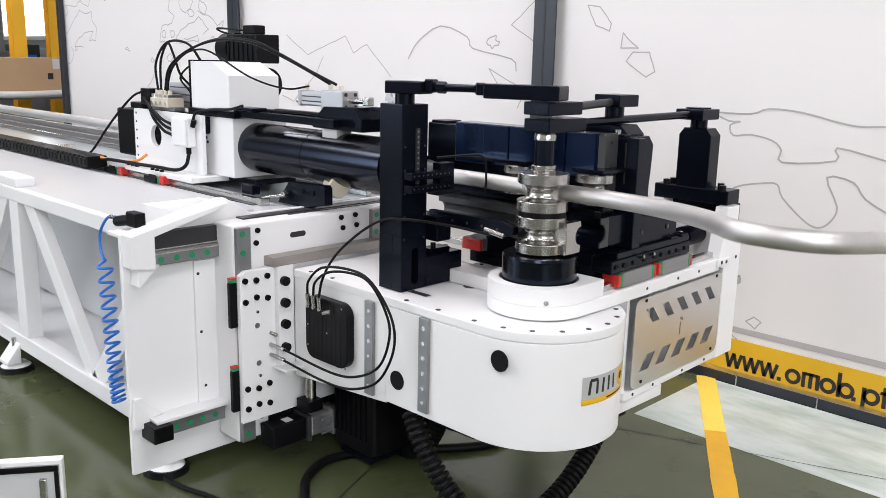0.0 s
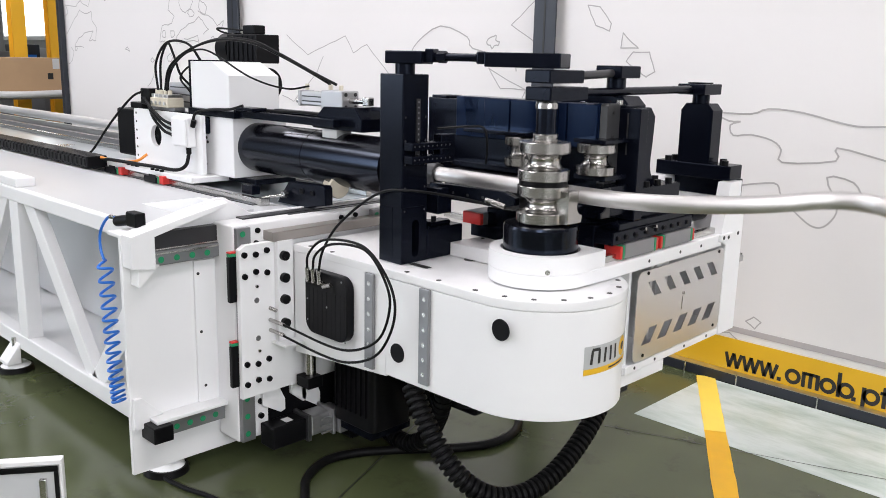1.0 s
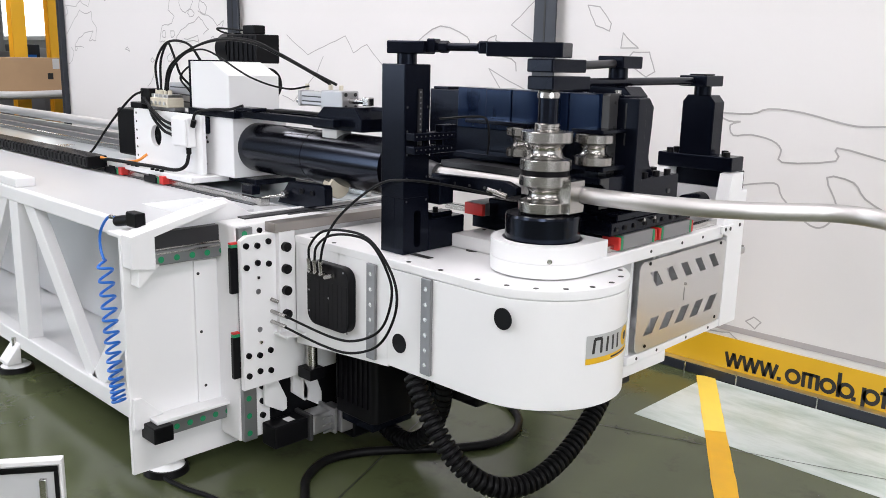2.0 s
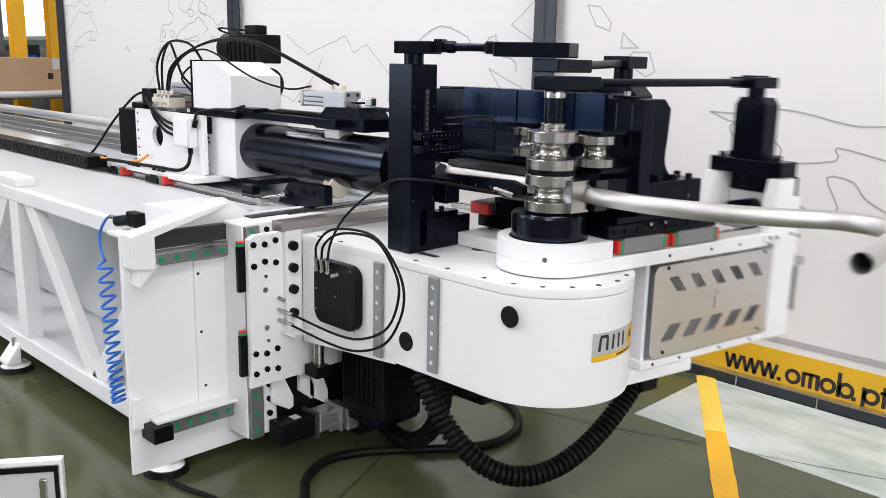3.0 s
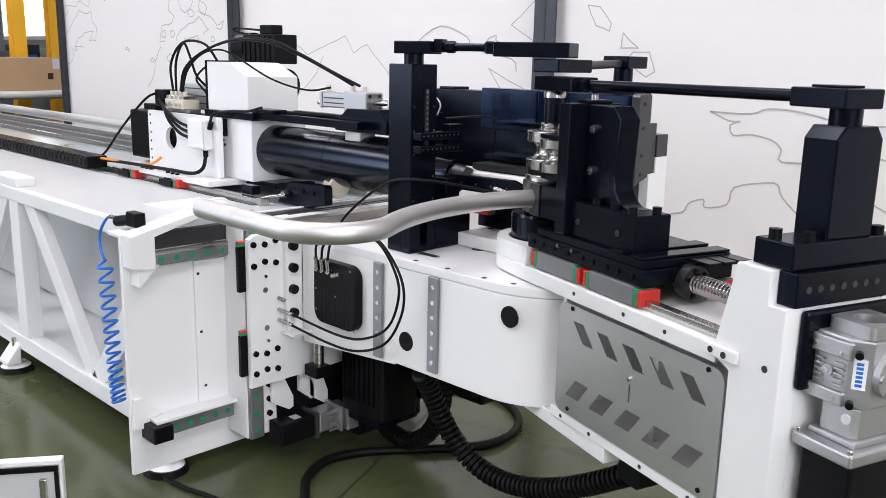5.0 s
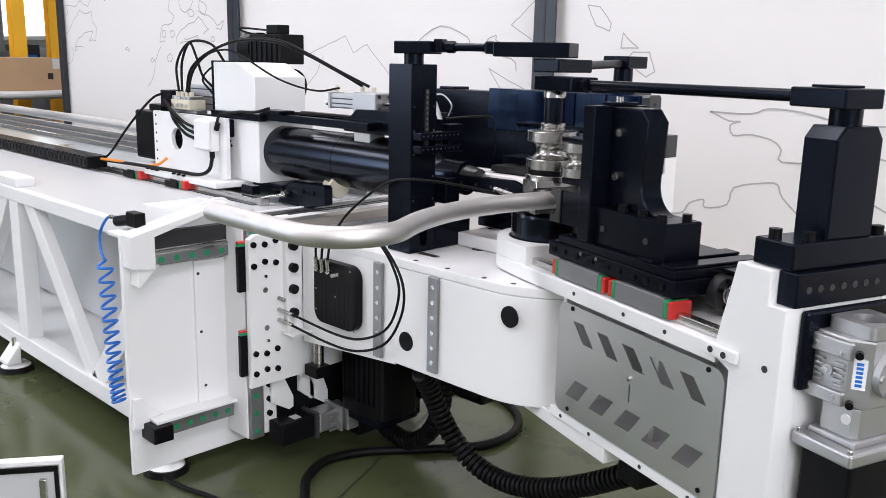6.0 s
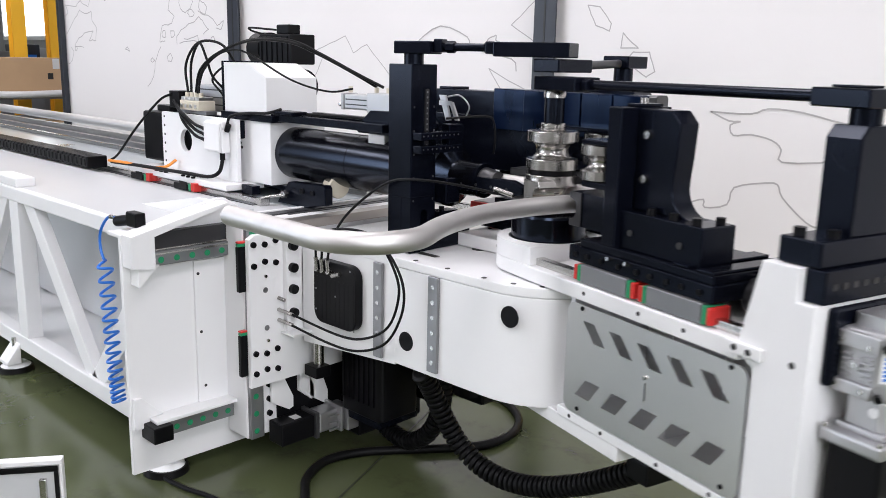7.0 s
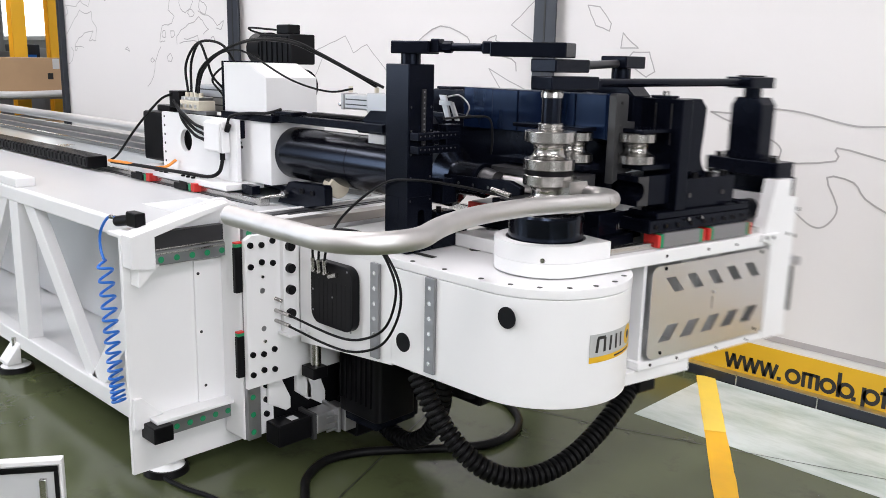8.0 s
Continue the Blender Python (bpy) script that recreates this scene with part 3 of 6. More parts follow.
    one("foot_bracket", lambda b: prism(b, [(1.43, 0.045), (1.43, 0.06), (1.499, 0.15), (1.499, 0.045)], "x", -4.53, -4.42, 0.003), WHITE, t)
    # limit switch at the corner
    boxp("switch_body", (-2.965, 1.40, 0.985), (-2.885, 1.44, 1.04), PLASTIC, t, 0.006, "black limit switch")
    cylp("switch_plug", (-3.05, 1.41, 0.99), (-2.96, 1.42, 1.008), 0.02, PLASTIC, t, 20)
    # roller support at the end of the bed
    boxp("slide_rail_end", (-3.059, 2.012, 0.985), (-3.02, 2.06, 1.018), STEEL, t, 0.003)
    boxp("stop_bracket", (-3.235, 2.06, 1.012), (-3.15, 2.10, 1.05), BLACK, t, 0.003)
    cylp("link_rod", (-3.06, 2.04, 1.012), (-2.985, 2.105, 1.03), 0.007, STEEL, t, 14)
    one("rod_eye", lambda b: cyl(b, (-2.985, 2.098, 1.032), (-2.985, 2.118, 1.032), 0.016, 20), CHROME, t)
    one("roller_arm", lambda b: prism(b, [(-3.07, 0.9853), (-2.985, 1.083), (-2.75, 1.092), (-2.738, 1.08), (-2.738, 1.012), (-2.85, 0.992), (-2.85, 0.9853)], "y", 2.13, 2.17, 0.003), BLACK, t)
    bolts(t, [(-2.89, 2.13, 1.055), (-2.82, 2.13, 1.053)], (0, -1, 0), 0.011, 0.006)
    b = bmesh.new()
    prof = [(0.012, -0.075), (0.042, -0.07), (0.046, -0.05), (0.026, -0.018), (0.022, 0.0), (0.026, 0.018), (0.046, 0.05), (0.042, 0.07), (0.012, 0.075)]
    lathe(b, prof, 0, 0, 36)
    bmesh.ops.transform(b, matrix=Matrix.Translation((-2.80, 2.235, 1.075)) @ Matrix.Rotation(radians(-20), 4, "Z") @ Matrix.Rotation(radians(90), 4, "Y") @ Matrix.Diagonal((1, 1, 0.62, 1)), verts=b.verts[:])
    part("roller", b, IVORY, t, "ivory nylon waisted support roller")
    boxp("dark_belt", (-2.87, 2.0, 0.979), (-2.80, 2.6, 0.985), IRON, t, 0.0)
    return t


def cable_chain():
    t = thing("cable_chain", (-6.5, 1.92, 1.0), "black plastic cable drag chain lying along the bed", "cable chain")
    bm = bmesh.new()
    box(bm, (-0.022, -0.055, 0.0), (0.022, 0.055, 0.062), 0.006)
    box(bm, (-0.026, -0.06, 0.012), (0.006, 0.06, 0.05), 0.004)
    me = finish("link", bm, PLASTIC)
    for i in range(81):
        ob = new("link", me)
        ob.parent = t
        ob.location = Vector((-8.6 + 0.052 * i, 1.955 + 0.002 * math.sin(i * 1.7), 1.008)) - BASE[t.name]
    return t


def coil_hose():
    t = thing("coiled_air_hose", (-3.2, 1.42, 0.2), "coiled blue plastic air hose hanging at the frame corner", "air hose")
    top = smooth_path([(-3.09, 1.43, 0.992), (-3.17, 1.43, 0.985), (-3.245, 1.43, 0.92), (-3.255, 1.43, 0.85), (-3.225, 1.43, 0.80)], 8)
    pts = []
    turns, n = 15, 20
    for i in range(turns * n + 1):
        s = i / (turns * n)
        a = 2 * math.pi * i / n + 2.6
        z = 0.805 - 0.57 * (0.25 * s + 0.75 * (1 - (1 - s) ** 1.7))
        r = 0.027 - 0.003 * s
        c = V(-3.225 + 0.05 * s, 1.43 + 0.0 * s, z)
        pts.append(c + V(r * math.cos(a), r * math.sin(a), 0.010 * math.sin(a + 1.0)))
    b = bmesh.new()
    sweep(b, top[:-2] + pts, 0.0056, 8)
    part("hose", b, BLUE, t)
    cylp("fitting", (-3.15, 1.43, 0.99), (-3.115, 1.432, 0.992), 0.009, STEEL, t, 12, "small steel fitting")


# ---- cross slide: moves along the end plate ----
def cross_slide():
    t = thing("cross_slide", (-2.80, 2.0, 0.12), "white cast cross slide with vertical guide rails", "machine slide")
    X0, X1 = -2.872, -2.735
    boxp("slab", (X0, 1.698, 0.125), (X1, 2.50, 0.982), WHITE, t, 0.006)
    for y in (1.703, 2.36):
        r = boxp("vertical_rail", (X1, y, 0.128), (X1 + 0.022, y + 0.06, 0.975), GREY, t, 0.003, "steel vertical guide rail with green plugs")
        discs(r, "rail_plug", [(X1 + 0.0225, y + 0.024, 0.16 + 0.072 * i) for i in range(12)], (1, 0, 0), 0.0115, 0.001, GREEN)
    bolts(t, [(X1, 1.80, z) for z in (0.21, 0.27, 0.33)], (1, 0, 0), 0.012, 0.01)
    bolts(t, [(X1, 1.805, 0.954), (X1, 1.797, 0.907), (X1, 2.208, 0.958), (X1, 2.283, 0.961), (X1, 2.217, 0.914), (X1, 2.29, 0.918)], (1, 0, 0), 0.0105, 0.008)
    one("slab_slot", lambda b: prism(b, rounded(1.955, 2.03, 0.905, 0.927, 0.0105), "x", X1, X1 + 0.001), INK, t)
    one("belt_edge", lambda b: box(b, (X0, 1.80, 0.9822), (X0 + 0.05, 2.5, 0.988)), IRON, t, "dark belt over the top of the slide")
    # Flat black sheet puts the dark of a recess behind the ribs
    boxp("recess_dark_sheet", (X1, 1.835, 0.135), (X1 + 0.004, 2.355, 0.42), PLASTIC, t, 0.0, "flat black sheet standing in for a dark recess")
    for y, d, z in ((1.80, 0.105, 0.0), (1.935, 0.075, 0.015), (1.985, 0.095, -0.02)):
        one("rib", lambda b: prism(b, [(y, 0.39), (y + 0.4 * d, 0.39), (y + d, 0.258 + z), (y + d, 0.212 + z), (y + 0.8 * d, 0.205 + z), (y, 0.255 + z)], "x", X1, X1 + 0.0205, 0.003), WHITE, t)
    boxp("servo", (X1 + 0.01, 1.79, 0.095), (X1 + 0.10, 1.95, 0.185), PLASTIC, t, 0.006, "small black servo motor")
    boxp("servo_plate", (X1 + 0.04, 1.865, 0.1852), (X1 + 0.08, 1.90, 0.186), PALE, t, 0.0, "pale data plate")
    boxp("servo_flange", (X1 + 0.005, 1.9502, 0.085), (X1 + 0.11, 1.968, 0.195), ENDGREY, t, 0.003)
    g = boxp("gearbox", (X1 + 0.02, 1.9685, 0.10), (X1 + 0.105, 2.13, 0.185), CAST, t, 0.008, "grey cast aluminium gearbox")
    boxp("gearbox_flange", (X1 + 0.02, 2.06, 0.09), (X1 + 0.13, 2.075, 0.20), CAST, g, 0.003)
    for z in (0.105, 0.135, 0.165):
        boxp("gearbox_rib", (X1 + 0.1202, 2.005, z), (X1 + 0.128, 2.055, z + 0.008), CAST, g, 0.002)
    boxp("gearbox_foot", (X1 + 0.12, 2.08, 0.095), (X1 + 0.15, 2.14, 0.19), CAST, g, 0.004)
    boxp("motor", (X1 + 0.02, 2.14, 0.05), (X1 + 0.15, 2.5, 0.2), PLASTIC, t, 0.01)
    return t


# ---- bending head: rides on the cross slide, up and down ----
def bending_head():
    t = thing("bending_station", (-2.1, 2.2, 0.53), "white bending head with rounded nose on the cross slide", "bending head")
    YS = 1.918
    # mounting plate with bolts and bearing blocks
    one("mounting_plate", lambda b: prism(b, [(1.694, 0.350), (1.694, 0.932), (1.72, 0.948), (2.06, 0.948), (2.44, 0.948), (2.44, 0.36)], "x", -2.712, -2.688, 0.003), WHITE, t)
    boxp("machined_edge", (-2.7335, 1.83, 0.9485), (-2.668, 2.49, 0.985), BROWNSTEEL, t, 0.002, "bare machined steel edge of the head")
    boxp("plate_step", (-2.688, 1.845, 0.54), (-2.664, 1.92, 0.95), WHITE, t, 0.003)
    grid = [(-2.688, y, z) for y, zs in ((1.714, (0.912, 0.830, 0.487, 0.406)), (1.763, (0.908, 0.842, 0.479, 0.415)), (1.812, (0.918, 0.832, 0.489, 0.407))) for z in zs]
    bolts(t, grid, (1, 0, 0), 0.0115, 0.008)
    bolts(t, [(-2.664, 1.872, z) for z in (0.893, 0.807, 0.722, 0.628)], (1, 0, 0), 0.0185, 0.018)
    discs(t, "dowel_hole", [(-2.688, 1.765, 0.73), (-2.688, 1.768, 0.58)], (1, 0, 0), 0.011, 0.0008, GREY)
    discs(t, "grease_nipple", [(-2.685, 1.765, 0.785), (-2.685, 1.77, 0.53)], (1, 0, 0), 0.006, 0.004, CHROME, 10)
    for z0, z1 in ((0.73, 0.905), (0.395, 0.56)):
        k = boxp("bearing_block", (-2.734, 1.666, z0), (-2.7125, 1.6975, z1), PLASTIC, t, 0.004, "black bearing block with red and green seals")
        boxp("seal", (-2.733, 1.668, z1), (-2.713, 1.6975, z1 + 0.012), GREEN, k, 0.002)
        boxp("wiper", (-2.7345, 1.668, z1 + 0.012), (-2.7125, 1.78 if z1 > 0.7 else 1.6975, z1 + 0.019), RED, k, 0.002)
    # the nose: rectangular body ending in a half round
    def nose(x0, r, ya, yb):
        pts = [(x0, yb), (x0, ya)]
        n = 30
        pts += [(AX + r * math.cos(radians(-90 + 180 * i / n)), AY + r * math.sin(radians(-90 + 180 * i / n))) for i in range(n + 1)]
        return pts
    one("body", lambda b: prism(b, nose(-2.13, 0.287, YS, 2.492), "z", 0.552, 0.901, 0.003), WHITE, t)
    one("rear_body", lambda b: prism(b, [(-2.662, 0.50), (-2.662, 0.905), (-2.131, 0.905), (-2.131, 0.545)], "y", YS + 0.001, 2.491, 0.003), WHITE, t)
    lid = one("lid", lambda b: prism(b, nose(-2.662, 0.2882, 1.9168, 2.4932), "z", 0.9025, 0.933, 0.003), WHITE, t)
    dots = [(AX + 0.262 * math.cos(radians(a)), AY + 0.262 * math.sin(radians(a)), 0.9335) for a in range(-75, 91, 20)]
    dots += [(x, 1.938, 0.9335) for x in (-1.74, -1.9, -2.05, -2.45, -2.58)]
    discs(lid, "countersunk_screw", dots, (0, 0, 1), 0.009, 0.0008, INK, 12)
    discs(lid, "plug", [(-2.03, 2.235, 0.935)], (0, 0, 1), 0.026, 0.001, INK, 24)
    boxp("slot", (-2.125, 2.015, 0.9352), (-2.035, 2.04, 0.9362), INK, t, 0.0)
    discs(t, "side_plug", [(-2.071, YS, 0.646), (-1.614, YS, 0.838)], (0, 1, 0), 0.034, 0.002, PLASTIC, 32)
    for x0, x1, z0, z1 in ((-2.232, -2.187, 0.555, 0.902), (-1.958, -1.912, 0.572, 0.902)):
        r = boxp("guide_strip", (x0, YS - 0.012, z0), (x1, YS, z1), GREY, t, 0.002, "drilled steel guide strip")
        discs(r, "strip_hole", [((x0 + x1) / 2, YS - 0.012, z0 + 0.035 + i * (z1 - z0 - 0.07) / 5) for i in range(6)], (0, 1, 0), 0.008, 0.001, STEEL, 12)
    # black service box with hose fittings
    sb = one("service_box", lambda b: prism(b, rounded(-2.545, -2.300, 0.622, 0.866, 0.048), "y", YS - 0.035, YS, 0.004), PLASTIC, t, "rounded black plastic service box")
    for i in range(9):
        boxp("rib", (-2.525 + 0.026 * i, YS - 0.0358, 0.635), (-2.519 + 0.026 * i, YS - 0.034, 0.80), PLASTIC, sb, 0.0)
    for i in range(3):
        x = -2.497 + 0.034 * i
        cylp("fitting", (x, YS - 0.06, 0.835), (x, YS - 0.035, 0.822), 0.010, CHROME, sb, 12, "chrome hose fitting")
        cylp("elbow", (x, YS - 0.055, 0.83), (x - 0.003, YS - 0.058, 0.878), 0.0085, CHROME, sb, 12)
    cylp("side_fitting", (-2.412, YS - 0.05, 0.822), (-2.372, YS - 0.048, 0.834), 0.009, CHROME, sb, 12)
    cylp("fitting", (-2.415, YS - 0.052, 0.822), (-2.415, YS - 0.035, 0.822), 0.009, CHROME, sb, 12)
    discs(sb, "lid_screw", [(-2.53, YS - 0.0352, 0.75), (-2.53, YS - 0.0352, 0.67), (-2.415, YS - 0.0352, 0.74), (-2.33, YS - 0.0352, 0.85), (-2.31, YS - 0.0352, 0.63)], (0, 1, 0), 0.004, 0.001, GREY, 8)
    # hoses that loop over the side
    hz = [[(-2.50, 1.86, 0.875), (-2.485, 1.855, 0.93), (-2.40, 1.85, 0.995), (-2.26, 1.85, 1.017), (-2.146, 1.85, 1.003), (-2.05, 1.85, 0.924), (-2.012, 1.85, 0.839), (-2.033, 1.85, 0.741), (-2.109, 1.85, 0.641), (-2.25, 1.85, 0.580), (-2.405, 1.85, 0.568), (-2.63, 1.835, 0.592)],
          [(-2.466, 1.86, 0.875), (-2.45, 1.858, 0.93), (-2.37, 1.855, 0.983), (-2.25, 1.855, 1.004), (-2.152, 1.856, 0.992), (-2.074, 1.856, 0.919), (-2.043, 1.856, 0.832), (-2.092, 1.855, 0.708), (-2.216, 1.855, 0.634), (-2.365, 1.855, 0.610), (-2.63, 1.84, 0.633)],
          [(-2.432, 1.86, 0.875), (-2.42, 1.87, 0.95), (-2.38, 1.90, 1.04), (-2.30, 1.95, 1.13), (-2.20, 1.965, 1.185), (-2.10, 1.972, 1.20), (-2.02, 2.0, 1.20), (-1.93, 2.06, 1.187), (-1.84, 2.11, 1.17)]]
    for h in hz:
        b = bmesh.new()
        sweep(b, smooth_path(h, 6), 0.0047, 10)
        part("hose", b, RUBBER, t, "thin black rubber hose")
    for z in (0.602, 0.643, 0.69):
        cylp("nipple", (-2.69, 1.822, z), (-2.62 if z < 0.68 else -2.665, 1.838, z - 0.01), 0.0075, CHROME, t, 12, "chrome quick coupling")
    one("bracket", lambda b: box(b, (-2.688, 1.83, 0.548), (-2.6, 1.92, 0.556)), WHITE, t)
    # lower drive
    b = bmesh.new()
    prism(b, rounded(-2.61, -2.36, 2.06, 2.27, 0.03), "z", 0.20, 0.52, 0.006)
    m = part("drive_motor", b, PLASTIC, t, "black ribbed drive motor under the head")
    for i in range(7):
        boxp("fin", (-2.585 + 0.03 * i, 2.052, 0.26), (-2.577 + 0.03 * i, 2.06, 0.5), PLASTIC, m, 0.0)
    boxp("motor_foot", (-2.57, 2.07, 0.165), (-2.38, 2.28, 0.1998), BLACK, t, 0.004)
    cylp("air_cylinder", (-2.62, 1.96, 0.40), (-2.62, 1.96, 0.50), 0.022, CHROME, t, 20)
    boxp("cylinder_end", (-2.66, 1.92, 0.36), (-2.58, 1.99, 0.405), PLASTIC, t, 0.003)
    fm = cylp("fan_motor", (-2.20, 2.40, 0.30), (-2.20, 2.40, 0.52), 0.085, PLASTIC, t, 32, "round black fan motor under the head")
    discs(fm, "orange_cap", [(-2.135, 2.335, 0.36), (-2.135, 2.335, 0.43)], (1, -1, 0), 0.007, 0.008, ORANGE, 10)
    # Black box added as a backdrop for the dark area behind the hose
    boxp("dark_backdrop", (-2.36, 2.36, 0.27), (-2.10, 2.485, 0.51), PLASTIC, t, 0.012, "black box added to fill the dark area under the head")
    boxp("cable_tray", (-2.60, 2.36, 0.20), (-2.385, 2.47, 0.50), BLACK, t, 0.005)
    boxp("hose_clamp", (-2.10, 1.98, 0.515), (-2.01, 2.06, 0.546), GREY, t, 0.003)
    badge(t)
    tower(t)
    return (t,) + pressure_unit(t)


def badge(t):
    def patch(b, a0, a1, z0, z1, r):
        n = 12
        lo = [b.verts.new((AX + r * math.cos(radians(a0 + (a1 - a0) * i / n)), AY + r * math.sin(radians(a0 + (a1 - a0) * i / n)), z0)) for i in range(n + 1)]
        hi = [b.verts.new((AX + r * math.cos(radians(a0 + (a1 - a0) * i / n)), AY + r * math.sin(radians(a0 + (a1 - a0) * i / n)), z1)) for i in range(n + 1)]
        for i in range(n):
            b.faces.new((lo[i], lo[i + 1], hi[i + 1], hi[i]))
    p_plate = one("badge_plate", lambda b: patch(b, -21.5, 31, 0.697, 0.787, 0.2883), SILVER, t, "silver maker's badge")
    one("badge_strip", lambda b: patch(b, -21.5, 31, 0.695, 0.714, 0.2887), YELLOW, p_plate, "yellow strip")
    # plain shapes in place of the mark
    def disc(b, ac, zc, r, rad, n=22):
        for i in range(n):
            q = [(0, 0)] + [(r * math.cos(2 * math.pi * (i + k) / n), r * math.sin(2 * math.pi * (i + k) / n)) for k in (0, 1)]
            b.faces.new([b.verts.new((AX + rad * math.cos(radians(ac) + x / rad), AY + rad * math.sin(radians(ac) + x / rad), zc + z)) for x, z in q])
    one("badge_ring", lambda b: disc(b, 19, 0.752, 0.033, 0.2886), YELLOW, p_plate)
    one("badge_dot", lambda b: disc(b, 19, 0.752, 0.014, 0.2891), INK, p_plate)
    def stroke(b, p, q, w, rad):
        (a, z), (a2, z2) = p, q
        d = Vector((radians(a2 - a) * rad, z2 - z)).normalized()
        o = Vector((-d.y, d.x)) * w / 2
        for i in range(4):
            cs = []
            for k, sg in ((i, -1), (i + 1, -1), (i + 1, 1), (i, 1)):
                aa = radians(a + (a2 - a) * k / 4) + sg * o.x / rad
                cs.append((AX + rad * math.cos(aa), AY + rad * math.sin(aa), z + (z2 - z) * k / 4 + sg * o.y))
            b.faces.new([b.verts.new(c) for c in cs])
    for j, (p, q) in enumerate((((-16, 0.727), (-15, 0.773)), ((-15.5, 0.774), (-9, 0.774)), ((-9.5, 0.773), (-9.5, 0.727)), ((-4.5, 0.727), (-3.8, 0.775)), ((1.5, 0.775), (1.5, 0.727)), ((7, 0.775), (7.3, 0.727)))):
        one("badge_bar", lambda b: stroke(b, p, q, 0.0105, 0.2888 + 0.0001 * j), INK, p_plate)
    one("badge_bar", lambda b: patch(b, 0, 22, 0.701, 0.707, 0.2891), INK, p_plate)


def tower(t):
    boxp("tower_foot", (-2.225, 2.106, 0.9355), (-2.128, 2.29, 1.046), BLACK, t, 0.004)
    boxp("tower_foot_cap", (-2.21, 2.15, 1.046), (-2.15, 2.25, 1.062), BLACK, t, 0.004)
    bolts(t, [(-2.19, 2.20, 1.062), (-2.19, 2.265, 1.046)], (0, 0, 1), 0.010, 0.012)
    bolts(t, [(-2.128, 2.26, 0.97)], (1, 0, 0), 0.010, 0.006)
    b = bmesh.new()
    holed(b, [(1.985, 0.9355), (2.105, 0.9355), (2.105, 1.13), (1.985, 1.13)], [rounded(2.035, 2.068, 0.955, 1.085, 0.014)], "x", -2.175, -2.13)
    part("tower_front", b, BLACK, t)
    boxp("tower_back", (-2.245, 1.9852, 0.9355), (-2.1755, 2.1048, 1.13), BLACK, t, 0.002)
    c = boxp("tower_column", (-2.245, 1.985, 1.1302), (-2.13, 2.105, 1.582), BLACK, t, 0.003, "tall black steel column")
    boxp("rail", (-2.13, 2.045, 1.30), (-2.124, 2.062, 1.50), IRON, c, 0.0)
    discs(c, "rail_hole", [(-2.124, 2.0535, 1.31 + 0.018 * i) for i in range(11)], (1, 0, 0), 0.0035, 0.0006, GREY, 8)
    discs(c, "screw", [(-2.1295, y, z) for y in (1.998, 2.092) for z in (1.12, 1.2, 1.28, 1.36, 1.44)], (1, 0, 0), 0.004, 0.0008, IRON, 8)
    # brackets that hold the wiper arm
    for z in (1.30, 1.345):
        br = boxp("bracket", (-2.128, 1.99, z - 0.015), (-2.085, 2.19, z + 0.012), BLACK, t, 0.003)
        discs(br, "bracket_screw", [(-2.0848, 2.0 + 0.021 * i, z) for i in range(9)], (1, 0, 0), 0.003, 0.001, ENDGREY, 10)
    boxp("bracket_plate", (-2.13, 2.13, 1.285), (-2.09, 2.20, 1.38), BLACK, t, 0.003)
    boxp("wiper_slide", (-2.23, 2.13, 1.10), (-2.1, 2.2, 1.19), BLACK, t, 0.004)
    one("wiper_arm", lambda b: prism(b, [(-2.2, 1.148), (-2.2, 1.198), (-1.85, 1.206), (-1.80, 1.19), (-1.80, 1.165), (-1.85, 1.150)], "y", 2.185, 2.212, 0.003), BLACK, t)
    discs(t, "arm_screw", [(-2.15 + 0.07 * i, 2.185, 1.175) for i in range(5)], (0, 1, 0), 0.005, 0.002, IRON, 10)
    cylp("nozzle", (-1.86, 2.11, 1.185), (-1.79, 2.125, 1.17), 0.009, CHROME, t, 12, "chrome lubricant nozzle")
    b = bmesh.new()
    sweep(b, smooth_path([(-2.1, 2.12, 1.40), (-2.02, 2.2, 1.41), (-1.99, 2.24, 1.40), (-1.985, 2.25, 1.33), (-1.99, 2.25, 1.28)], 5), 0.004, 6)
    part("wire", b, RUBBER, t, "thin black wire")
    # upper tie arm from the column to the die axis
    cylp("tower_pin", (-2.185, 2.045, 1.58), (-2.185, 2.045, 1.625), 0.034, BLACK, t, 24)
    d = Vector((AX + 2.185, AY - 2.045, 0))
    L = d.length
    m = Matrix.Translation((-2.185, 2.045, 1.636)) @ Matrix.Rotation(math.atan2(d.y, d.x), 4, "Z")
    for nm, lo, hi in (("tie_block", (-0.055, -0.045, -0.020), (0.085, 0.045, 0.022)), ("tie_clevis", (0.085, -0.024, -0.014), (0.115, 0.024, 0.03)), ("tie_clevis", (L - 0.235, -0.03, -0.016), (L - 0.195, 0.03, 0.022)), ("tie_head", (L - 0.20, -0.05, -0.024), (L + 0.055, 0.05, 0.022))):
        b = bmesh.new()
        box(b, lo, hi, 0.004, m=m)
        part(nm, b, BLACK, t)
    b = bmesh.new()
    cyl(b, m @ V(0.10, 0, 0.004), m @ V(L - 0.2, 0, 0.004), 0.013, 16)
    part("tie_rod", b, BLACK, t)
    for s in (0.125, L - 0.245):
        b = bmesh.new()
        cyl(b, m @ V(s, 0, 0.004), m @ V(s + 0.03, 0, 0.004), 0.02, 6)
        part("lock_nut", b, BLACK, t)
    # second tie arm, to the rear post
    boxp("rear_tie_head", (AX - 0.05, AY - 0.055, 1.567), (AX + 0.05, AY + 0.125, 1.608), BLACK, t, 0.004)
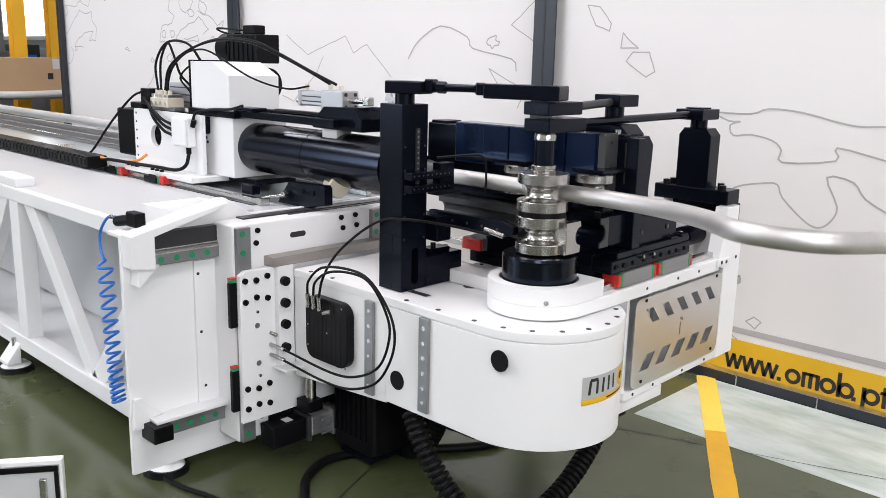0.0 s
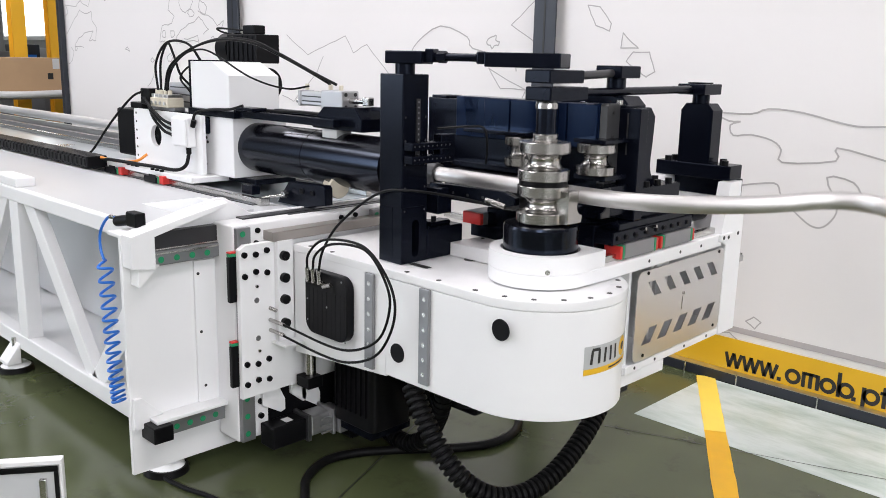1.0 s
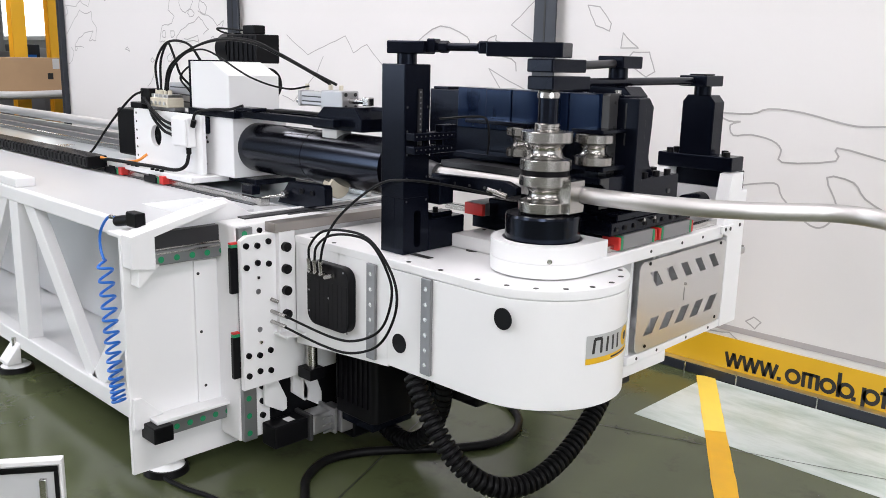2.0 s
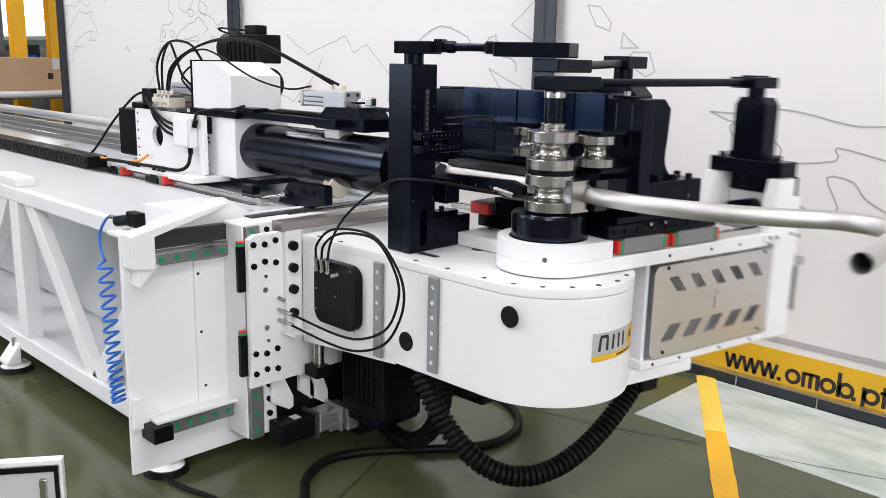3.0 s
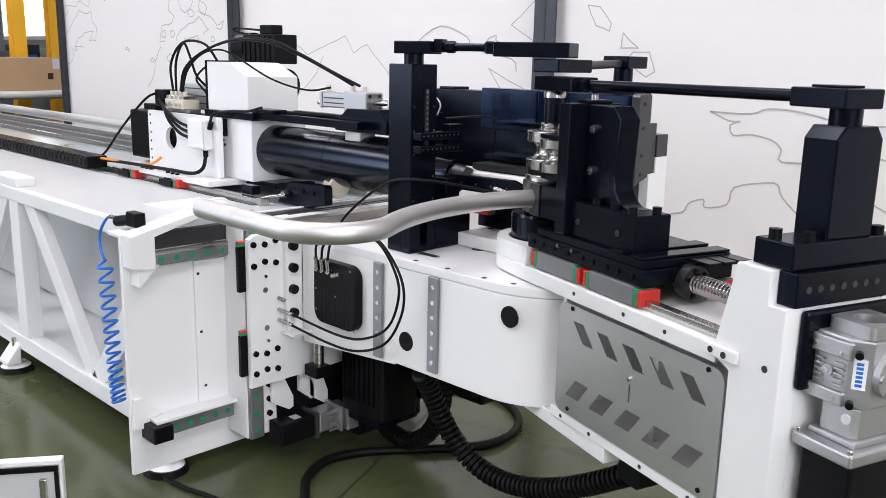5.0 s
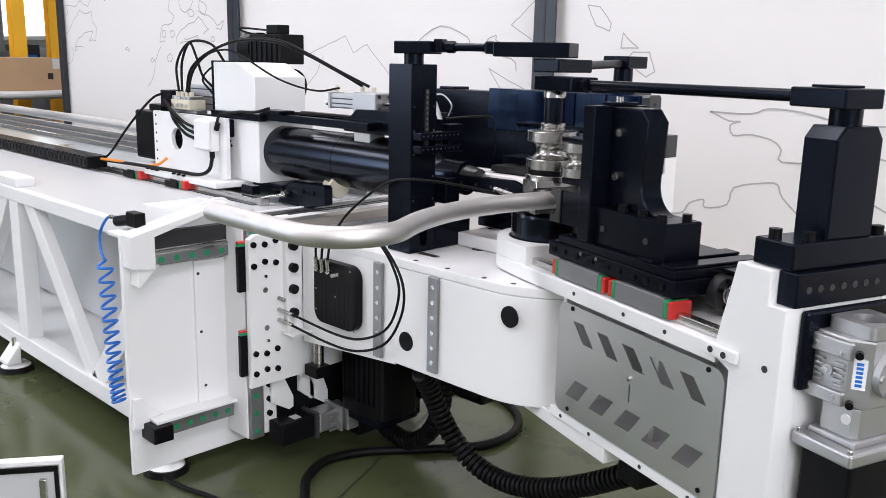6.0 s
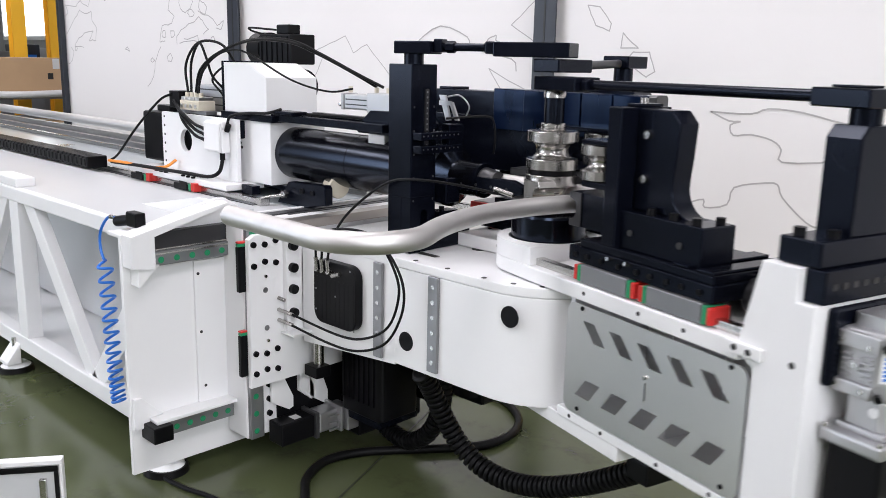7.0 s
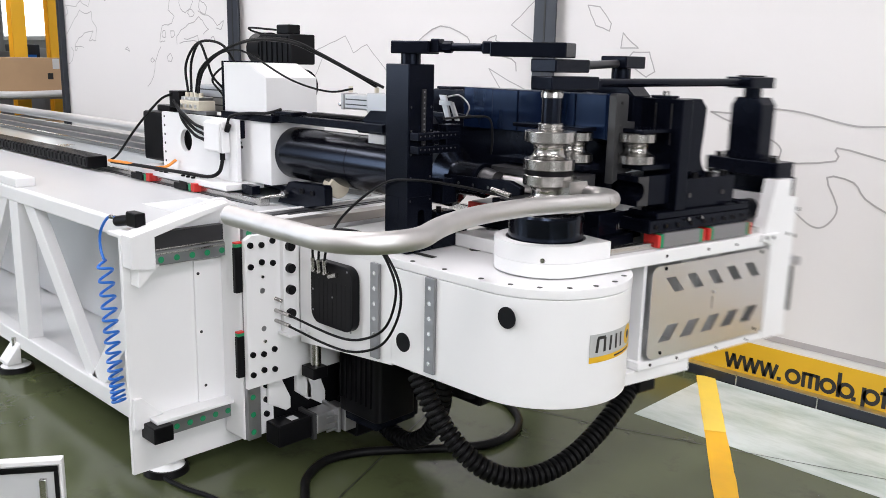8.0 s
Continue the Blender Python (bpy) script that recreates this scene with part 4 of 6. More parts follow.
    cylp("rear_tie_rod", (AX, AY + 0.12, 1.588), (AX - 0.02, 2.60, 1.598), 0.014, IRON, t, 16)
    boxp("rear_tie_block", (AX - 0.085, 2.585, 1.582), (AX + 0.02, 2.71, 1.624), BLACK, t, 0.004)
    cylp("rear_post", (AX - 0.04, 2.65, 0.936), (AX - 0.04, 2.65, 1.584), 0.034, BLACK, t, 28)
    one("rear_post_foot", lambda b: prism(b, [(-1.84, 1.49), (-1.82, 1.52), (-1.68, 1.52), (-1.65, 1.49), (-1.65, 0.94), (-1.84, 0.94)], "y", 2.60, 2.71, 0.004), BLACK, t)


def pressure_unit(t):
    # the pressure die slide behind the tube
    YB = 2.44
    boxp("pressure_back", (-2.50, YB + 0.03, 1.19), (-1.96, YB + 0.12, 1.485), BLACK, t, 0.004)
    p0 = new("pressure_shield")
    p0.parent = t
    BASE[p0.name] = BASE[t.name]
    tagged(p0, "blue-black sliding shield with a grey end plate")
    p = boxp("pressure_cover", (-2.20, YB + 0.012, 1.345), (-1.536, YB + 0.10, 1.498), BLUESHEEN, p0, 0.004, "glossy blue-black pressure die cover, reflected streaks put into its colour")
    for i in range(4):
        boxp("cover_panel", (-2.05 + 0.128 * i, YB + 0.006, 1.347), (-1.926 + 0.128 * i, YB + 0.0118, 1.496), BLUESHEEN, p, 0.003)
    boxp("shield_back", (-2.20, YB + 0.06, 1.12), (-1.56, YB + 0.098, 1.3448), BLACK, p0, 0.003, "black plate below the cover")
    one("pressure_end", lambda b: prism(b, [(YB + 0.012, 1.20), (YB + 0.012, 1.492), (YB + 0.02, 1.5), (YB + 0.075, 1.5), (YB + 0.085, 1.49), (YB + 0.085, 1.405), (YB + 0.13, 1.405), (YB + 0.13, 1.235), (YB + 0.075, 1.22)], "x", -1.5355, -1.505, 0.002), ENDGREY, p0, "dark grey stepped end plate")
    bolts(p0, [(-1.505, YB + 0.045, z) for z in (1.235, 1.30, 1.39, 1.47)], (1, 0, 0), 0.006, 0.003, INK)
    boxp("end_step", (-1.56, YB + 0.1302, 1.29), (-1.50, YB + 0.20, 1.365), IRON, p0, 0.002)
    one("end_block", lambda b: prism(b, [(YB + 0.09, 1.10), (YB + 0.09, 1.234), (YB + 0.1305, 1.236), (YB + 0.1305, 1.2895), (YB + 0.205, 1.2895), (YB + 0.205, 1.10)], "x", -1.535, -1.50, 0.002), WHITE, p0, "white end block")
    boxp("pressure_slide", (-2.10, YB - 0.05, 1.02), (-1.62, YB + 0.12, 1.10), BLACK, t, 0.004)
    boxp("pressure_base", (-2.06, YB - 0.02, 0.937), (-1.60, YB + 0.14, 1.02), BLACK, t, 0.004)
    # pressure die: two grooved rollers and a block
    pc = new("pressure_carrier")
    pc.parent = t
    BASE[pc.name] = BASE[t.name]
    tagged(pc, "sliding pressure die carrier beside the tube")
    b = bmesh.new()
    lathe(b, ROLLER(1.268, 1.372, 0.060), -1.955, YB - 0.04, 44)
    part("pressure_roller", b, CHROME, pc, "polished waisted steel roller")
    boxp("roller_bridge", (-2.2, YB - 0.085, 1.374), (-1.90, YB + 0.0, 1.388), BLACK, pc, 0.003)
    boxp("roller_shelf", (-2.25, YB - 0.09, 1.245), (-1.88, YB + 0.0, 1.266), BLACK, pc, 0.003)
    one("pressure_die", lambda b: prism(b, GROOVE(2.285, ZP, 0.0305, 0.105, 0.052), "x", -2.25, -1.86, 0.002), IRON, pc)
    # covers at the back
    boxp("top_plate", (-2.48, YB + 0.03, 1.4852), (-2.40, YB + 0.12, 1.495), BLACK, t, 0.002)
    boxp("top_plate", (-1.93, YB + 0.03, 1.4985), (-1.80, YB + 0.12, 1.508), BLACK, t, 0.002)
    # guide of the slide on the head
    pad = boxp("guide_pad", (-2.127, 2.225, 0.9355), (-1.93, 2.46, 0.984), WHITE, t, 0.003)
    bolts(pad, [(-2.09, 2.36, 0.984), (-2.05, 2.385, 0.984), (-2.01, 2.41, 0.984), (-1.97, 2.435, 0.984)], (0, 0, 1), 0.007, 0.003)
    boxp("cross_guide", (-2.31, 2.375, 1.035), (-2.18, 2.405, 1.058), STEEL, t, 0.003, "bright steel cross guide")
    boxp("guide_seal", (-2.18, 2.345, 1.036), (-2.09, 2.362, 1.080), RED, t, 0.003, "red seal of a guide block")
    boxp("guide_block", (-2.178, 2.3622, 1.034), (-2.092, 2.50, 1.082), GREY, t, 0.003)
    boxp("guide_seat", (-2.17, 2.38, 0.9845), (-1.95, 2.455, 1.0338), BLACK, t, 0.003)
    return pc, p0


def ROLLER(z0, z1, r):
    h = z1 - z0
    w = 0.27 * h
    n = 12
    out = [(r * 0.9, z0), (r, z0 + 0.003), (r, z0 + w)]
    for i in range(1, n):
        s = i / n
        out.append((r - 0.021 * math.sin(math.pi * s) ** 0.7 - 0.004, z0 + w + (h - 2 * w) * s))
    return out + [(r, z1 - w), (r, z1 - 0.003), (r * 0.9, z1)]


def GROOVE(y, z, r, depth, hh):
    """A block's outline, (y, z), with a half-round groove that opens towards -y at y."""
    pts = [(y + depth, z - hh), (y + depth, z + hh), (y, z + hh)]
    n = 12
    pts += [(y + r * math.sin(math.pi * i / n), z + r * math.cos(math.pi * i / n)) for i in range(n + 1)]
    return pts + [(y, z - hh)]


# ---- bending arm: turns about the die axis; built with x across and y along it ----
def bending_arm():
    t = new("swing_boom")
    tagged(t, "white bending arm with slotted steel cover and clamp", "bending arm")
    BASE[t.name] = Vector((0, 0, 0))
    # die stack
    def lat(name, prof, mat, label=""):
        b = bmesh.new()
        lathe(b, prof, 0, 0, 64)
        return part(name, b, mat, t, label)
    lat("die_base", [(0.118, 0.95), (0.122, 1.0), (0.124, 1.112), (0.120, 1.120), (0.086, 1.1215)], GLOSS, "glossy black die base")
    def die(z0, z1, r):
        h = z1 - z0
        out = [(r - 0.002, z0), (r, z0 + 0.002), (r, z0 + 0.031), (r - 0.002, z0 + 0.033)]
        n = 14
        zc, g = (z0 + z1) / 2, h / 2 - 0.034
        for i in range(n + 1):
            a = math.pi * i / n
            out.append((r - 0.002 - 0.030 * math.sin(a), zc - g * math.cos(a)))
        return out + [(r - 0.002, z1 - 0.033), (r, z1 - 0.031), (r, z1 - 0.002), (r - 0.002, z1)]
    lat("lower_bend_die", die(1.126, 1.245, 0.083), CHROME, "polished steel bend die with round groove")
    lat("die_spacer", [(0.078, 1.2452), (0.078, 1.2618)], PLASTIC)
    lat("upper_bend_die", die(1.262, 1.384, 0.083), CHROME, "polished steel bend die with round groove")
    lat("die_nut", [(0.040, 1.384), (0.042, 1.387), (0.042, 1.392), (0.039, 1.394), (0.039, 1.397), (0.041, 1.399), (0.041, 1.406), (0.038, 1.409)], CHROME)
    lat("shaft", [(0.0325, 1.40), (0.0325, 1.49)], GLOSS, "dark ground steel shaft")
    lat("shaft_ring", [(0.036, 1.488), (0.036, 1.50), (0.032, 1.512)], CHROME)
    # insert of the bend die under the clamp
    one("die_insert", lambda b: prism(b, [(-0.004, 1.128), (-0.004, 1.232), (0.072, 1.232)] + [(0.076 - 0.030 * math.sin(math.pi * i / 10), ZP + 0.030 * math.cos(math.pi * i / 10)) for i in range(11)] + [(0.072, 1.128)], "x", 0.01, 0.105, 0.002), CHROME, t, "ground steel clamp insert of the die")
    # collar and top flange in one casting
    b = bmesh.new()
    n = 40
    ang = [radians(180 + 180 * i / n) for i in range(n + 1)]
    pts = [(0.168 * math.cos(a), 0.168 * math.sin(a)) for a in ang] + [(0.175, 0.12), (0.175, 0.95), (-0.175, 0.95), (-0.175, 0.12)]
    prism(b, pts, "z", 0.9375, 0.984, 0.004)
    part("top_flange", b, WHITE, t)
    b = bmesh.new()
    outer = [(0.168 * math.cos(a), 0.168 * math.sin(a)) for a in ang] + [(0.168, 0.13), (-0.168, 0.13)]
    inner = [(0.131 * math.cos(2 * math.pi * i / 48), 0.131 * math.sin(2 * math.pi * i / 48)) for i in range(48)]
    outer = [(x, min(y, 0.135)) for x, y in outer]
    holed(b, outer, [inner], "z", 0.9845, 1.040)
    part("collar", b, WHITE, t)
    discs(t, "collar_screw", [(0.12, -0.118, 0.995)], (0.7, -0.7, 0), 0.008, 0.002, STEEL, 12)
    discs(t, "flange_screw", [(0.1755, u, 0.962) for u in (0.40, 0.62, 0.78)], (1, 0, 0), 0.006, 0.001, INK, 10)
    # box of the arm, open behind the slotted cover
    boxp("rear_web", (-0.172, 0.32, 0.56), (-0.15, 1.10, 0.937), WHITE, t, 0.002)
    boxp("root_web", (-0.15, 0.318, 0.56), (0.15, 0.335, 0.937), WHITE, t, 0.002)
    boxp("bottom_flange", (-0.175, 0.30, 0.5615), (0.170, 1.10, 0.592), WHITE, t, 0.004)
    one("lower_tongue", lambda b: prism(b, [(0.15 * math.cos(radians(180 + 9 * i)), 0.15 * math.sin(radians(180 + 9 * i))) for i in range(21)] + [(0.168, 0.57), (-0.168, 0.57)], "z", 0.516, 0.561, 0.003), WHITE, t)
    discs(t, "flange_screw", [(0.1705, u, 0.577) for u in (0.36, 0.5, 0.72, 0.9)], (1, 0, 0), 0.006, 0.001, INK, 10)
    boxp("inner_rib", (-0.15, 0.62, 0.592), (0.06, 0.64, 0.937), WHITE, t, 0.0)
    # slotted stainless cover
    holes = []
    for i in range(5):
        u = 0.405 + 0.109 * i
        holes.append([(u, 0.884), (u + 0.048, 0.884), (u + 0.098, 0.828), (u + 0.05, 0.828)])
        v = 0.385 + 0.113 * i
        holes.append([(v, 0.655), (v + 0.044, 0.712), (v + 0.105, 0.712), (v + 0.062, 0.655)])
    holes.append([(0.662, 0.735), (0.668, 0.735), (0.668, 0.785), (0.662, 0.785)])
    cov = one("cover_plate", lambda b: holed(b, rounded(0.335, 0.985, 0.598, 0.928, 0.03), holes, "x", 0.1715, 0.1755), BRUSHED, t, "brushed stainless cover with slanted slots")
    bolts(cov, [(0.1755, u, z) for u in (0.40, 0.936) for z in (0.918, 0.616)], (1, 0, 0), 0.0065, 0.003)
    cyl_b = bmesh.new()
    cyl(cyl_b, (0.174, 0.665, 0.80), (0.182, 0.665, 0.80), 0.006, 10)
    part("cover_knob", cyl_b, STEEL, cov)
    # end cheeks and end wall
    prof = [(0.945, 0.9845), (0.990, 1.184), (1.086, 1.186), (1.086, 1.112), (1.132, 1.112), (1.132, 0.562), (0.992, 0.562), (0.992, 0.935), (0.945, 0.955)]
    one("end_cheek", lambda b: prism(b, prof, "x", 0.120, 0.1752, 0.003), WHITE, t)
    one("end_cheek", lambda b: prism(b, prof, "x", -0.1752, -0.120, 0.003), WHITE, t)
    boxp("cheek_tab", (0.1753, 0.918, 0.957), (0.187, 1.022, 0.986), WHITE, t, 0.003)
    discs(t, "tab_screw", [(0.1872, 0.945, 0.972), (0.1872, 0.985, 0.97), (0.1756, 1.093, 0.972)], (1, 0, 0), 0.008, 0.001, INK, 12)
    boxp("end_wall", (-0.12, 1.09, 0.562), (0.12, 1.131, 1.111), WHITE, t, 0.003)
    # end tower
    boxp("end_beam", (-0.172, 1.012, 1.187), (0.155, 1.118, 1.245), BLACK, t, 0.004)
    boxp("end_beam_lip", (-0.172, 1.0865, 1.113), (0.155, 1.136, 1.1865), BLACK, t, 0.003)
    discs(t, "beam_screw", [(0.12 - 0.035 * i, 1.1362, 1.15) for i in range(7)], (0, 1, 0), 0.008, 0.0008, INK, 14)
    bolts(t, [(0.12, 1.035, 1.245), (0.085, 1.092, 1.245), (-0.13, 1.035, 1.245), (-0.13, 1.092, 1.245)], (0, 0, 1), 0.014, 0.018)
    b = bmesh.new()
    prism(b, [(-0.085, 1.245), (-0.085, 1.455), (-0.065, 1.482), (0.032, 1.482), (0.055, 1.455), (0.055, 1.245)], "y", 1.025, 1.112, 0.004)
    part("end_tower", b, BLACK, t, "black steel tower at the arm's end")
    cylp("tower_neck", (-0.02, 1.064, 1.48), (-0.02, 1.064, 1.518), 0.034, BLACK, t, 24)
    boxp("tie_block", (-0.075, 0.965, 1.517), (0.043, 1.11, 1.559), BLACK, t, 0.004)
    boxp("tie_plate", (-0.05, 1.0, 1.5595), (0.02, 1.08, 1.565), BLACK, t, 0.002)
    cylp("tie_rod", (0.0, 0.10, 1.534), (-0.016, 0.98, 1.538), 0.0145, BLACK, t, 20)
    boxp("tie_head", (-0.05, -0.05, 1.5125), (0.05, 0.155, 1.5555), BLACK, t, 0.004)
    cylp("rod_nut", (0.01, 0.155, 1.532), (0.01, 0.185, 1.532), 0.021, BLACK, t, 6)
    # guide rails and ball screw for the clamp
    for v in (-0.145, 0.118):
        boxp("guide_rail", (v, 0.135, 0.9843), (v + 0.03, 0.945, 1.008), STEEL, t, 0.003, "bright steel guide rail")
    b = bmesh.new()
    prof = []
    u0, u1, k = 0.30, 0.98, 58
    for i in range(k):
        u = u0 + (u1 - u0) * i / k
        prof += [(0.0225, u), (0.0265, u + 0.003), (0.0265, u + 0.007), (0.0225, u + 0.010)]
    lathe(b, prof, 0, 0, 18)
    bmesh.ops.transform(b, matrix=Matrix.Translation((0.0, 0, 1.045)) @ Matrix.Rotation(radians(-90), 4, "X"), verts=b.verts[:])
    part("ball_screw", b, CHROME, t, "polished steel ball screw")
    cylp("screw_bearing", (0, 0.955, 1.045), (0, 1.088, 1.045), 0.042, BLACK, t, 28)
    # gearbox and motor at the end
    boxp("gear_plate", (-0.135, 1.132, 0.935), (0.133, 1.152, 1.108), BLACK, t, 0.008)
    b = bmesh.new()
    prism(b, [(-0.10, 1.152), (0.078, 1.152), (0.078, 1.232), (0.05, 1.268), (-0.06, 1.268), (-0.10, 1.232)], "z", 0.925, 1.072, 0.006)
    g = part("gearbox", b, CAST, t, "cast aluminium right-angle gearbox")
    b = bmesh.new()
    bore = [(0.034 * math.cos(2 * math.pi * i / 28), 1.213 + 0.034 * math.sin(2 * math.pi * i / 28)) for i in range(28)]
    holed(b, rounded(-0.058, 0.058, 1.158, 1.266, 0.012), [bore], "z", 1.0722, 1.100)
    part("gear_top", b, CAST, g)
    cylp("bore", (0.0, 1.213, 1.0722), (0.0, 1.213, 1.0735), 0.0338, INK, g, 28, "dark open bore")
    boxp("upper_wing", (0.0782, 1.149, 1.028), (0.090, 1.245, 1.066), CAST, g, 0.004)
    boxp("lower_wing", (0.0782, 1.143, 0.928), (0.090, 1.235, 0.958), CAST, g, 0.004)
    for i in range(5):
        z = 0.966 + 0.0115 * i
        boxp("gear_rib", (0.0782, 1.158, z), (0.086, 1.180, z + 0.0055), CAST, g, 0.002)
        boxp("gear_rib", (0.0782, 1.204, z), (0.086, 1.228, z + 0.0055), CAST, g, 0.002)
    cylp("oil_plug", (0.0782, 1.192, 0.995), (0.088, 1.192, 0.995), 0.0125, CAST, g, 20)
    cylp("plug_screw", (0.088, 1.192, 0.995), (0.0895, 1.192, 0.995), 0.006, STEEL, g, 6)
    b = bmesh.new()
    cyl(b, (0.0, 1.2682, 0.998), (0.0, 1.284, 0.998), 0.05, 24)
    part("side_flange", b, CAST, g)
    for a in range(0, 360, 60):
        x, z = 0.04 * math.cos(radians(a)), 0.998 + 0.04 * math.sin(radians(a))
        cylp("flange_boss", (x, 1.284, z), (x, 1.29, z), 0.009, CAST, g, 12)
    b = bmesh.new()
    box(b, (-0.013, -0.0006, -0.032), (0.013, 0.0006, 0.032), m=Matrix.Translation((0.0648, 1.2507, 1.0)) @ Matrix.Rotation(radians(-52), 4, "Z"))
    badge_p = part("badge", b, WHITE, g, "white label with blue print")
    for k in range(6):
        b = bmesh.new()
        box(b, (-0.006, -0.0011, -0.026 + 0.009 * k), (0.007, 0.0011, -0.020 + 0.009 * k), m=Matrix.Translation((0.0648, 1.2507, 1.0)) @ Matrix.Rotation(radians(-52), 4, "Z"))
        part("badge_bar", b, BLUE, badge_p)
    bolts(g, [(0.090, 1.158, 1.044), (0.090, 1.222, 1.040), (0.090, 1.152, 0.945), (0.090, 1.215, 0.943)], (1, 0, 0), 0.0055, 0.003, STEEL)
    bolts(g, [(0.074, 1.252, 1.045), (0.074, 1.243, 0.937)], (0.8, 0.6, 0), 0.008, 0.016, PLASTIC)
    bolts(t, [(0.116, u, 0.8455) for u in (1.147, 1.275)], (0, 0, 1), 0.006, 0.006, STEEL)
    one("gear_neck", lambda b: prism(b, [(-0.06, 1.17), (-0.055, 1.165), (0.055, 1.165), (0.068, 1.178), (0.068, 1.246), (0.055, 1.258), (-0.055, 1.258), (-0.06, 1.25)], "z", 0.8602, 0.9248, 0.002), CAST, g)
    boxp("neck_plinth", (-0.066, 1.155, 0.8457), (0.078, 1.268, 0.860), CAST, g, 0.004)
    cylp("neck_cap", (0.068, 1.236, 0.90), (0.071, 1.236, 0.90), 0.011, PALE, g, 20, "round pale plug")
    drive = [boxp("motor_flange", (-0.085, 1.137, 0.815), (0.105, 1.285, 0.8455), CAST, t, 0.006)]
    drive.append(boxp("motor", (-0.07, 1.15, 0.62), (0.085, 1.275, 0.8148), PLASTIC, t, 0.008, "black servo motor"))
    drive.append(boxp("motor_cap", (-0.05, 1.165, 0.60), (0.065, 1.26, 0.6198), PLASTIC, t, 0.006))
    for ob in (g, *drive):
        ob.location.x += 0.02
    boxp("hose_clamp", (-0.075, 0.47, 0.40), (0.035, 0.56, 0.47), PLASTIC, t, 0.006)
    boxp("clamp_bracket", (-0.05, 0.475, 0.4702), (0.01, 0.55, 0.5155), GREY, t, 0.003)
    return t


def clamp_slide(arm):
    c = new("clamp_slide")
    c.parent = arm
    BASE[c.name] = Vector((0, 0, 0))
    tagged(c, "black clamp slide with L-shaped jaw holder")
    boxp("slide_plate", (-0.155, 0.118, 1.040), (0.155, 0.66, 1.085), BLACK, c, 0.004)
    boxp("slide_step", (-0.15, 0.16, 1.0852), (0.15, 0.655, 1.108), BLACK, c, 0.003)
    for i in range(3):
        boxp("scraper_plate", (-0.145 + 0.052 * i, 0.66, 1.098), (-0.1 + 0.052 * i, 0.735, 1.106), BLACK, c, 0.002)
    bolts(c, [(0.155, u, 1.062) for u in (0.15, 0.20, 0.26, 0.33, 0.40, 0.45, 0.51, 0.56, 0.62)], (1, 0, 0), 0.008, 0.005, PLASTIC)
    for u in (0.30, 0.37):
        cylp("nipple", (0.15, u, 1.075), (0.172, u, 1.08), 0.006, CHROME, c, 10)
    for v in (-0.165, 0.098):
        for u in (0.185, 0.45):
            boxp("guide_block", (v, u, 0.988), (v + 0.067, u + 0.19, 1.0395), GREY, c, 0.003, "grey guide carriage")
            boxp("guide_end", (v, u - 0.014, 0.989), (v + 0.067, u - 0.0004, 1.036), GREEN, c, 0.002)
            boxp("guide_end", (v, u + 0.1904, 0.989), (v + 0.067, u + 0.205, 1.036), GREEN, c, 0.002)
            boxp("guide_seal", (v, u + 0.2052, 0.990), (v + 0.067, u + 0.219, 1.034), RED, c, 0.003)
            boxp("guide_seal", (v, u - 0.029, 0.990), (v + 0.067, u - 0.0142, 1.034), RED, c, 0.003)
    cylp("screw_nut", (0, 0.655, 1.045), (0, 0.69, 1.045), 0.046, IRON, c, 32)
    bolts(c, [(0.034 * math.cos(a), 0.69, 1.045 + 0.034 * math.sin(a)) for a in (0.4, 1.4, 2.5, 3.6, 5.0)], (0, 1, 0), 0.007, 0.006)
    for u in (0.52, 0.60):
        boxp("plate_strip", (-0.15, u, 1.1082), (0.15, u + 0.05, 1.116), BLACK, c, 0.002)
    # jaw holder
    arc = [(0.438 + 0.075 * (1 - math.cos(radians(9 * i))), 1.292 - 0.080 * math.sin(radians(9 * i))) for i in range(1, 11)]
    pts = [(0.300, 1.212), (0.300, 1.484), (0.420, 1.484), (0.452, 1.452), (0.446, 1.36), (0.440, 1.31)] + arc
    one("jaw_column", lambda b: prism(b, pts, "x", 0.022, 0.090, 0.004), BLACK, c, "black jaw column with a rounded foot")
    one("jaw_holder", lambda b: prism(b, [(0.262, 1.109), (0.262, 1.208), (0.265, 1.2115), (0.586, 1.2115), (0.590, 1.208), (0.590, 1.109)], "x", 0.012, 0.130, 0.002), BLACK, c, "black jaw base block")
    boxp("jaw_back", (-0.03, 0.248, 1.109), (0.150, 0.2995, 1.486), BLACK, c, 0.003, "black jaw back plate")
    for v in (0.03, 0.10):
        boxp("plate_groove", (v, 0.2472, 1.33), (v + 0.006, 0.2479, 1.47), INK, c, 0.0)
    boxp("jaw_stem", (-0.03, 0.2205, 1.133), (0.12, 0.2475, 1.234), BLACK, c, 0.003)
    bolts(c, [(0.090, 0.342, 1.418), (0.090, 0.340, 1.300)], (1, 0, 0), 0.012, 0.010, STEEL)
    bolts(c, [(0.106, 0.39, 1.2115), (0.106, 0.47, 1.2115), (0.106, 0.548, 1.2115), (0.04, 0.565, 1.2115)], (0, 0, 1), 0.0125, 0.017)
    bolts(c, [(0.130, u, 1.155) for u in (0.34, 0.52)], (1, 0, 0), 0.009, 0.004, IRON)
    cylp("lifting_bolt", (0.05, 0.275, 1.486), (0.05, 0.275, 1.51), 0.011, CHROME, c, 14)
    boxp("cap_plate", (0.0, 0.252, 1.4865), (0.09, 0.297, 1.495), BLACK, c, 0.002)
